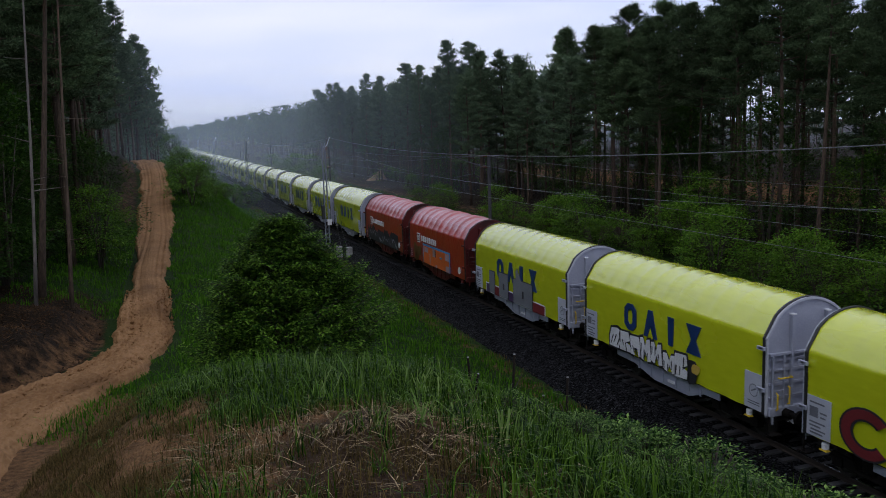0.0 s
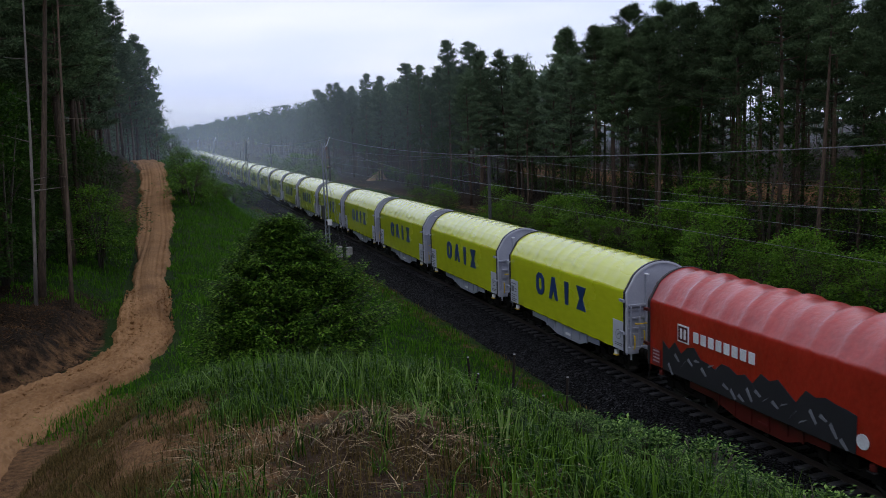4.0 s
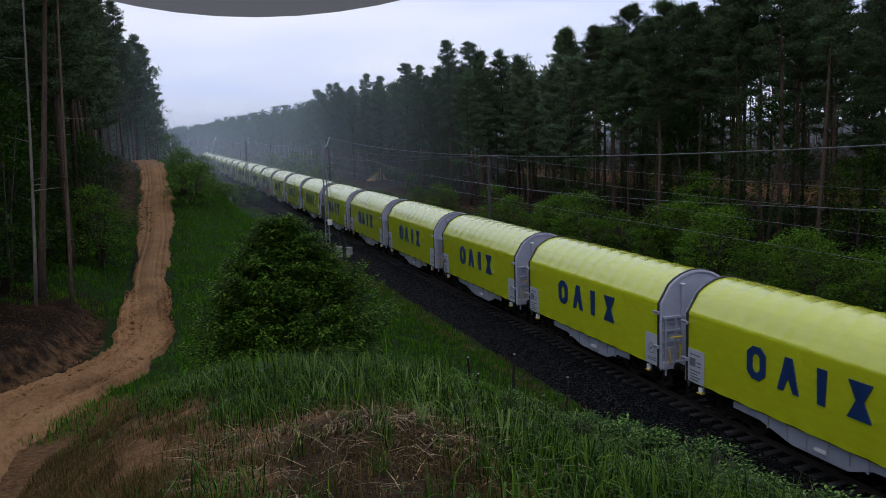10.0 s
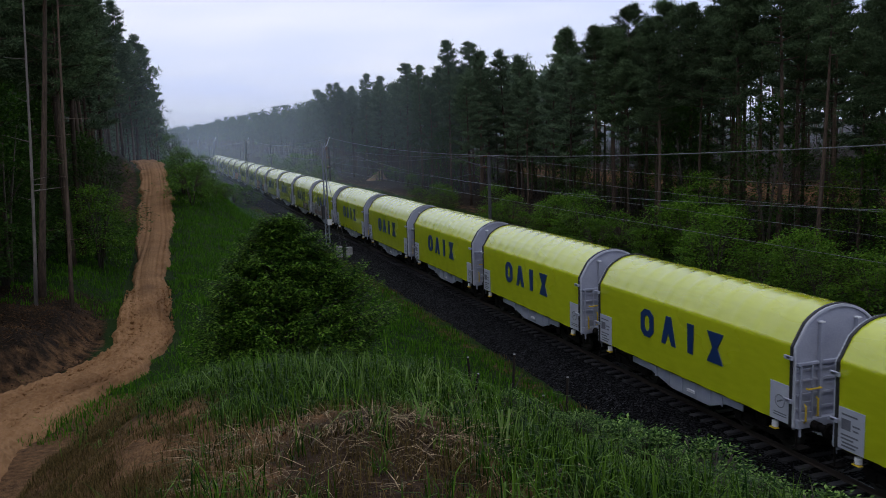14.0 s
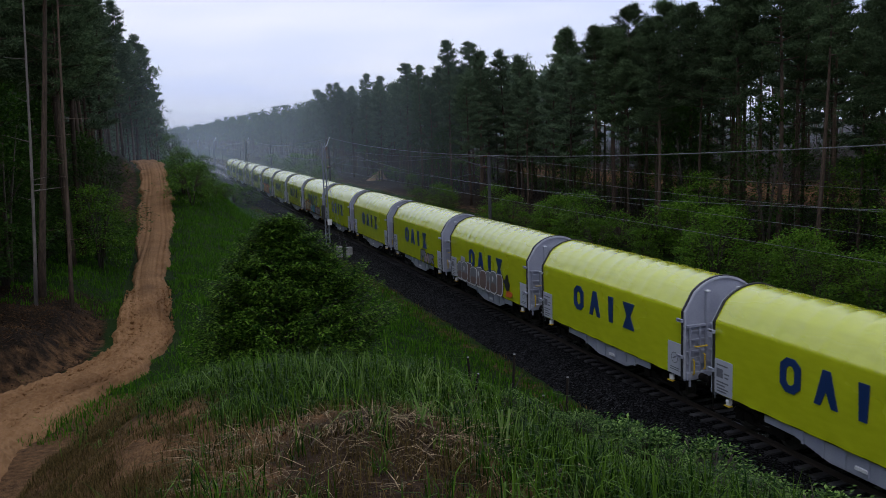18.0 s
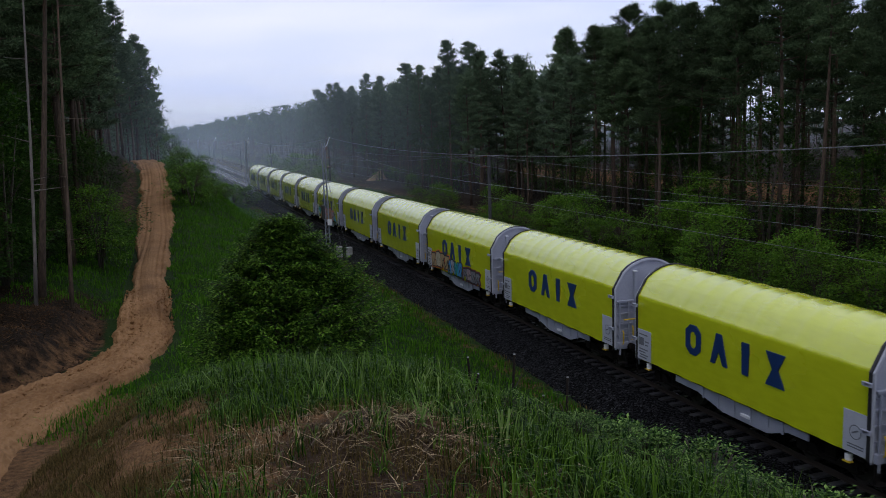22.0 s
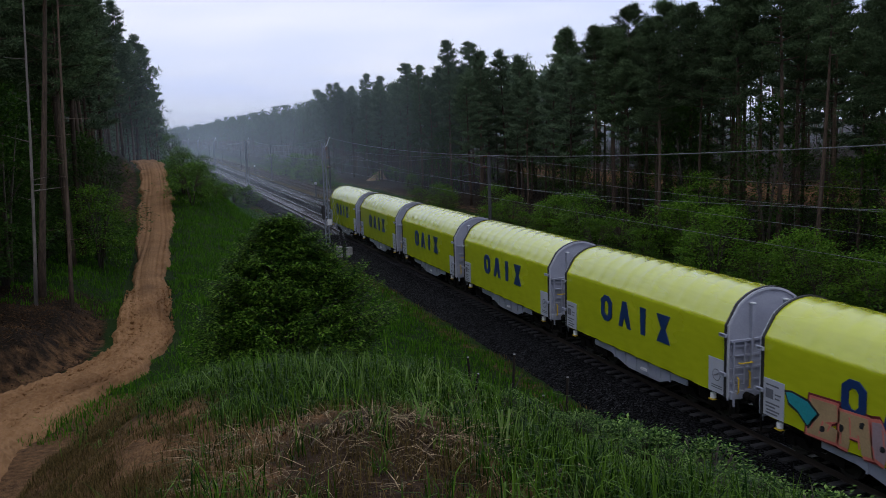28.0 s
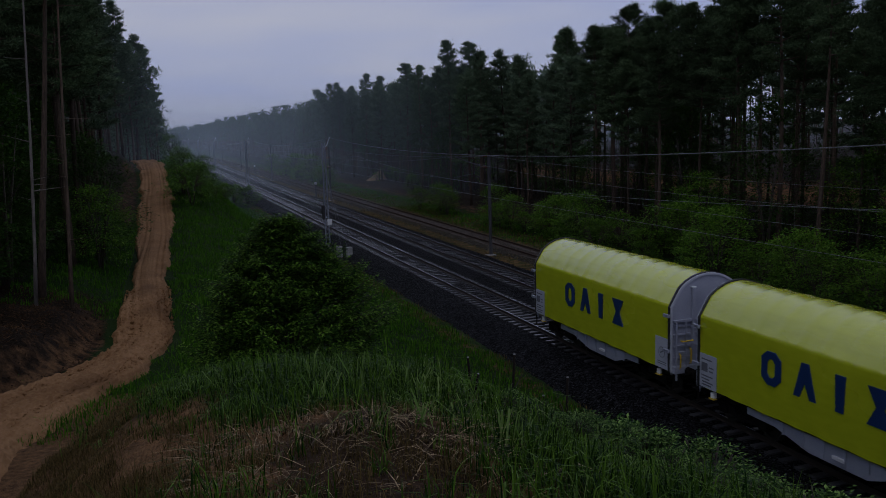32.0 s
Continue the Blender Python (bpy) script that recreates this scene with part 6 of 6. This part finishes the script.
tussocks("bank_grass", "green tufts at the foot of the bank", 240, 14, (-30, -19, 18, 40), lambda x, y: np.exp(-((road_x(y) - x - 2.6) / 0.5) ** 2) * (wave(x, y, 0.9) > 0.35), 0.10, 0.28, 0.009, M["grass_strip"], 57, 0.10, 0.9)
tussocks("dry_straw", "matted dry straw on the crown of the mound", 950, 12, (-17.6, -15.6, 2.7, 5.9), lambda x, y: np.clip(0.65 + 0.6 * wave(x, y, 3.1, 0.6), 0, 1) * np.clip(1.3 * np.exp(-(((x + 16.55) / 0.62) ** 2 + ((y - 4.75) / 0.55) ** 2)) + 0.9 * np.exp(-(((x + 16.2) / 0.35) ** 2 + ((y - 4.0) / 0.7) ** 2)) + 0.5 * np.exp(-(((x + 17.05) / 0.3) ** 2 + ((y - 4.3) / 0.5) ** 2)), 0, 1), 0.10, 0.30, 0.0044, M["straw"], 48, 0.045, 1.7, 0.25, 0.45, (-16.6, 5.6))
tussocks("dry_straw", "single dry stalks fallen across the hump", 110, 3, (-17.2, -16.0, 3.0, 4.9), lambda x, y: np.ones_like(x), 0.16, 0.36, 0.0032, M["straw"], 58, 0.05, 1.9, 0.2, 0.30)


def dead_stem(x, y, h, lean, seed):
    r = random.Random(seed)
    z = float(land(x, y))
    st = new("dead_stem")
    st.location = (x, y, z)
    tagged(st, "dark dead cut stem standing in the grass", "stem", "dead stems")
    top = (lean * h, 0.05 * h, h)
    part("stalk", Geo().tube([(0, 0, -0.1), (lean * h * 0.4, 0.03, h * 0.5), top], [0.017, 0.014, 0.011], 7), M["stem"], st)
    part("cut_face", Geo().tube([top, (top[0], top[1], h + 0.010)], 0.011, 7), M["concrete"], st, "pale cut face")
    part("twig", Geo().tube([(lean * h * 0.5, 0.03, h * 0.55), (lean * h * 0.5 + r.uniform(-0.12, 0.12), 0.05, h * 0.75)], [0.009, 0.004], 4), M["bark_dark"], st)


for i, (x, y, h, ln) in enumerate(((-14.73, 7.44, 0.57, -0.06), (-14.74, 7.4, 0.39, 0.15), (-14.39, 7.28, 0.8, 0.06), (-13.9, 7.17, 0.77, -0.25), (-13.92, 7.08, 0.92, 0.05))):
    dead_stem(x, y, h, ln, i)

def build_clods():
    """Crumbs of wet sand thrown up on the road, too many to count."""
    r = np.random.default_rng(61)
    n = 4200
    y = r.uniform(17, 46, n)
    x = road_x(y) + np.clip(r.normal(size=n) * 0.7, -1.05, 1.05)
    size = 0.012 + 0.075 * r.uniform(0, 1, n) ** 3
    z = land(x, y) - 0.045 * wave(x, y, 0.9, 2.0) + 0.235
    cell = np.array([(1, 0, 0), (0, 1, 0), (-1, 0, 0), (0, -1, 0), (0, 0, 0.9), (0, 0, -0.9)], float)
    v = (np.stack([x, y, z], 1)[:, None, :] + cell[None] * size[:, None, None] * r.uniform(0.6, 1.5, (n, 6, 1))).reshape(-1, 3)
    k = np.arange(n)[:, None] * 6
    f = np.concatenate([k + q for q in ([0, 1, 4], [1, 2, 4], [2, 3, 4], [3, 0, 4], [1, 0, 5], [2, 1, 5], [3, 2, 5], [0, 3, 5])])
    tagged(piece("sand_clods", raw_mesh("sand_clods", v, f, True), M["sand"]), "crumbs of wet sand on the road", "sand", kind="stuff")


build_clods()


def build_litter():
    """Leaves, chips and roots scattered over the cut bank and the forest's edge, too many to count."""
    r = np.random.default_rng(66)
    n = 16000
    y = r.uniform(19, 44, n)
    x = road_x(y) - r.uniform(1.7, 6.5, n)
    P = np.stack([x, y, land(x, y) + 0.012], 1)
    D = r.normal(size=(n, 3)) * np.array([1, 1, 0.25])
    long = 0.08 + 0.28 * r.uniform(0, 1, n) ** 3
    v, f = leaves_at(P, D, long, np.minimum(0.35 * long, 0.030) * r.uniform(0.5, 1.2, n))
    tagged(piece("forest_litter", raw_mesh("forest_litter", v, f), M["litter"]), "fallen leaves and twigs on the cut bank", "litter", kind="stuff")
    n = 1500
    x, y = r.uniform(-18.9, -16.1, n), r.uniform(2.8, 8.2, n)
    ok = r.uniform(0, 1, n) < soil_patch(x, y)
    x, y = x[ok], y[ok]
    n = len(x)
    size = 0.003 + 0.008 * r.uniform(0, 1, n) ** 4
    cell = np.array([(1, 0, 0), (0, 1, 0), (-1, 0, 0), (0, -1, 0), (0, 0, 0.9), (0, 0, -0.9)], float)
    v = (np.stack([x, y, land(x, y)], 1)[:, None, :] + cell[None] * size[:, None, None] * r.uniform(0.6, 1.5, (n, 6, 1))).reshape(-1, 3)
    k = np.arange(n)[:, None] * 6
    f = np.concatenate([k + q for q in ([0, 1, 4], [1, 2, 4], [2, 3, 4], [3, 0, 4], [1, 0, 5], [2, 1, 5], [3, 2, 5], [0, 3, 5])])
    tagged(piece("sand_clods", raw_mesh("sand_clods", v, f, True), M["sand"]), "crumbs of sandy soil on the mound", "sand", kind="stuff")


build_litter()

# heap of pale sand by the far service track
hx, hy = 21.3, 150.0
X, Y = np.meshgrid(np.linspace(-4, 4, 33), np.linspace(-3, 3, 25), indexing="ij")
X, Y = X * 0.5, Y * 0.6
Z = 1.6 * np.minimum(smooth_step((X + 2.1) / 3.6), smooth_step((2.0 - X) / 0.9)) * smooth_step(1.15 - np.abs(Y) / 1.7) + 0.07 * wave(X, Y, 2.5) + 0.04 * wave(X, Y, 6.0, 1.0)
k = (np.arange(32)[:, None] * 25 + np.arange(24)[None, :]).ravel()
heap = piece("sand_mound", raw_mesh("sand_mound", np.stack([X + hx, Y + hy, Z + land(X + hx, Y + hy) - 0.08], -1).reshape(-1, 3), np.stack([k, k + 25, k + 26, k + 1], 1), True), M["sand_mound"])
tagged(heap, "heap of pale orange sand at the forest edge", "sand heap")


def build_umbrella():
    """An open umbrella over the camera, seen from inside; its hollow side faces +z."""
    u = new("umbrella")
    tagged(u, "open grey fabric umbrella with dark ribs, held over the camera", "umbrella")
    fabric = leafy("grey_umbrella_fabric", (0.15, 0.145, 0.15), (0.24, 0.235, 0.24), 0.3, 0.55, 0.02, 0.3)
    R = 0.5
    def at(a, f):
        return (R * f * math.cos(a), R * f * math.sin(a), -0.16 * (1 - f * f))
    for i in range(8):
        a0, a1 = math.pi / 4 * i + 0.459, math.pi / 4 * (i + 1) + 0.459
        v, f = [], []
        for r in range(9):
            for k in range(13):
                a = a0 + (a1 - a0) * k / 12
                sag = 1 - 0.003 * math.sin(math.pi * k / 12) * (r / 8) ** 2
                v.append(at(a, max(r / 8, 0.01) * sag))
        for r in range(8):
            for k in range(12):
                q = r * 13 + k
                f.append((q, q + 1, q + 14, q + 13))
        part("canopy_panel", Geo().add(v, f), fabric, u, smooth=True)
        rib = part("rib", Geo().tube([(x, y, z + 0.006) for x, y, z in (at(a0, q / 8) for q in range(9))], 0.003, 5), M["black"], u, "dark steel rib")
        x, y, z = at(a0, 1.0)
        part("rib_tip", Geo().tube([(x * 0.95, y * 0.95, z + 0.008), (x * 1.012, y * 1.012, z)], 0.0062, 6), M["black"], rib, "black rib tip")
    part("shaft", Geo().tube([(0, 0, -0.22), (0, 0, 0.5)], 0.006, 8), M["dark_steel"], u, "steel shaft")
    part("handle", Geo().tube([(0, 0, 0.5), (0, 0, 0.62)], 0.014, 8), M["black"], u, "black handle")
    return u


umbrella = build_umbrella()


# ---- rain haze over the cutting: upright bluish translucent sheets in place of misty air ----
def haze_sheet_material(name, thick):
    m = bpy.data.materials.new(name)
    m.use_nodes = True
    n, l = m.node_tree.nodes, m.node_tree.links
    n.remove(n["Principled BSDF"])
    co, sx, no = n.new("ShaderNodeTexCoord"), n.new("ShaderNodeSeparateXYZ"), n.new("ShaderNodeTexNoise")
    no.inputs["Scale"].default_value, no.inputs["Detail"].default_value = 0.03, 2.0
    l.new(co.outputs["Object"], sx.inputs[0])
    l.new(co.outputs["Object"], no.inputs["Vector"])
    thin, patch, mul = n.new("ShaderNodeMapRange"), n.new("ShaderNodeMapRange"), n.new("ShaderNodeMath")
    thin.interpolation_type = "SMOOTHSTEP"
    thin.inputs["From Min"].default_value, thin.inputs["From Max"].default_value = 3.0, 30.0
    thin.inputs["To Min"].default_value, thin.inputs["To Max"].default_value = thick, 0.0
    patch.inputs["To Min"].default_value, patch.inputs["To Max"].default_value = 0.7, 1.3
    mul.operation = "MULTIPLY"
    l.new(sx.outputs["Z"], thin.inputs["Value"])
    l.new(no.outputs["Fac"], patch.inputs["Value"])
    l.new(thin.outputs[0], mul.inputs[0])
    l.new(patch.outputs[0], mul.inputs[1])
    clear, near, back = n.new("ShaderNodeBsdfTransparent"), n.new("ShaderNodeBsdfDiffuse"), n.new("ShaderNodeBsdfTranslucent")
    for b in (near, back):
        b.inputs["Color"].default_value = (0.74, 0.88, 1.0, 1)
    veil, out = n.new("ShaderNodeMixShader"), n.new("ShaderNodeMixShader")
    l.new(near.outputs[0], veil.inputs[1])
    l.new(back.outputs[0], veil.inputs[2])
    l.new(mul.outputs[0], out.inputs[0])
    l.new(clear.outputs[0], out.inputs[1])
    l.new(veil.outputs[0], out.inputs[2])
    l.new(out.outputs[0], n["Material Output"].inputs["Surface"])
    return m


def build_haze_sheet(y, thick, x0, x1):
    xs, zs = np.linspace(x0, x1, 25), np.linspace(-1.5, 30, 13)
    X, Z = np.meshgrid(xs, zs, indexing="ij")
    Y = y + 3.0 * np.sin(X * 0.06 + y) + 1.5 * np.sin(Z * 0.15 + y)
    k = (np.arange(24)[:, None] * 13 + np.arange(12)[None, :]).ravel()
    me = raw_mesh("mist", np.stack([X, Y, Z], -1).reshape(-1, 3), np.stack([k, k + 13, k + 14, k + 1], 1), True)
    tagged(piece("mist", me, haze_sheet_material("haze_sheet", thick)), "translucent bluish sheet standing in for rain haze over the railway cutting", "mist", kind="stuff")


# Sheets added across the view, denser with distance, to paint the haze.
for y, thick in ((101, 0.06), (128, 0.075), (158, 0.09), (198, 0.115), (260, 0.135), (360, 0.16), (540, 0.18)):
    build_haze_sheet(y, thick, -70 - y * 0.2, 90 + y * 0.2)


# ---- what moves ----
# Rear edge of the cover of the first yellow wagon behind the red pair, along the track, as a polynomial of the time.
REAR = (77.7886, -10.0684, -0.0249034, 9.7379e-05)


def rear_edge(t):
    return sum(c * t ** i for i, c in enumerate(REAR))


def umbrella_pose(across, lift):
    """The umbrella's rim dips into view by lift, at across from the middle, both as slopes of the view at 0.685 m."""
    m = look(EYE, AIM, -1.828)
    return m @ pose(across * 0.685, (0.293 + 0.7296 - lift) * 0.685, -0.685)


def motions():
    steps = [i * 0.5 for i in range(65)]
    for k, wagon in wagons.items():
        walk(wagon, [(t, pose(0, rear_edge(t) + k * PITCH - HALF, 0)) for t in steps])
    # wheels roll without slipping; wheelsets in the same place of their wagons share their keys
    keyed = {}
    start = rear_edge(0)
    for ws in [o for o in scene.objects if o.name.startswith("wheelset")]:
        y = round(ws.location.y, 2)
        if y not in keyed:
            walk(ws, [(i / FPS, pose(0, y, 0.46, math.degrees((start - rear_edge(i / FPS)) / 0.46))) for i in range(32 * FPS + 1)])
            keyed[y] = ws.animation_data
        else:
            ws.rotation_mode = "QUATERNION"
            ws.animation_data_create()
            ws.animation_data.action = keyed[y].action
            ws.animation_data.action_slot = keyed[y].action_slot
    # the umbrella sways and dips into view twice
    rows = ((0, -0.32, -0.25), (6.6, -0.32, -0.25), (7.0, -0.35, 0.001), (7.2, -0.32, 0.007), (7.5, -0.295, 0.008), (7.7, -0.12, 0.006), (7.9, -0.12, -0.03), (8.3, -0.25, -0.15), (9.1, -0.28, -0.10),
            (9.4, -0.20, 0.005), (9.6, -0.21, 0.0106), (9.8, -0.217, 0.019), (10.0, -0.22, 0.022), (10.2, -0.155, 0.039), (10.4, -0.145, 0.016), (10.6, -0.093, 0.029), (10.8, -0.044, 0.040),
            (11.0, -0.05, 0.060), (11.1, -0.034, 0.075), (11.2, 0.035, 0.050), (11.3, 0.05, 0.033), (11.4, 0.05, -0.02), (11.9, 0.0, -0.25), (32, -0.05, -0.25))
    walk(umbrella, [(t, umbrella_pose(a, b)) for t, a, b in rows])


motions()
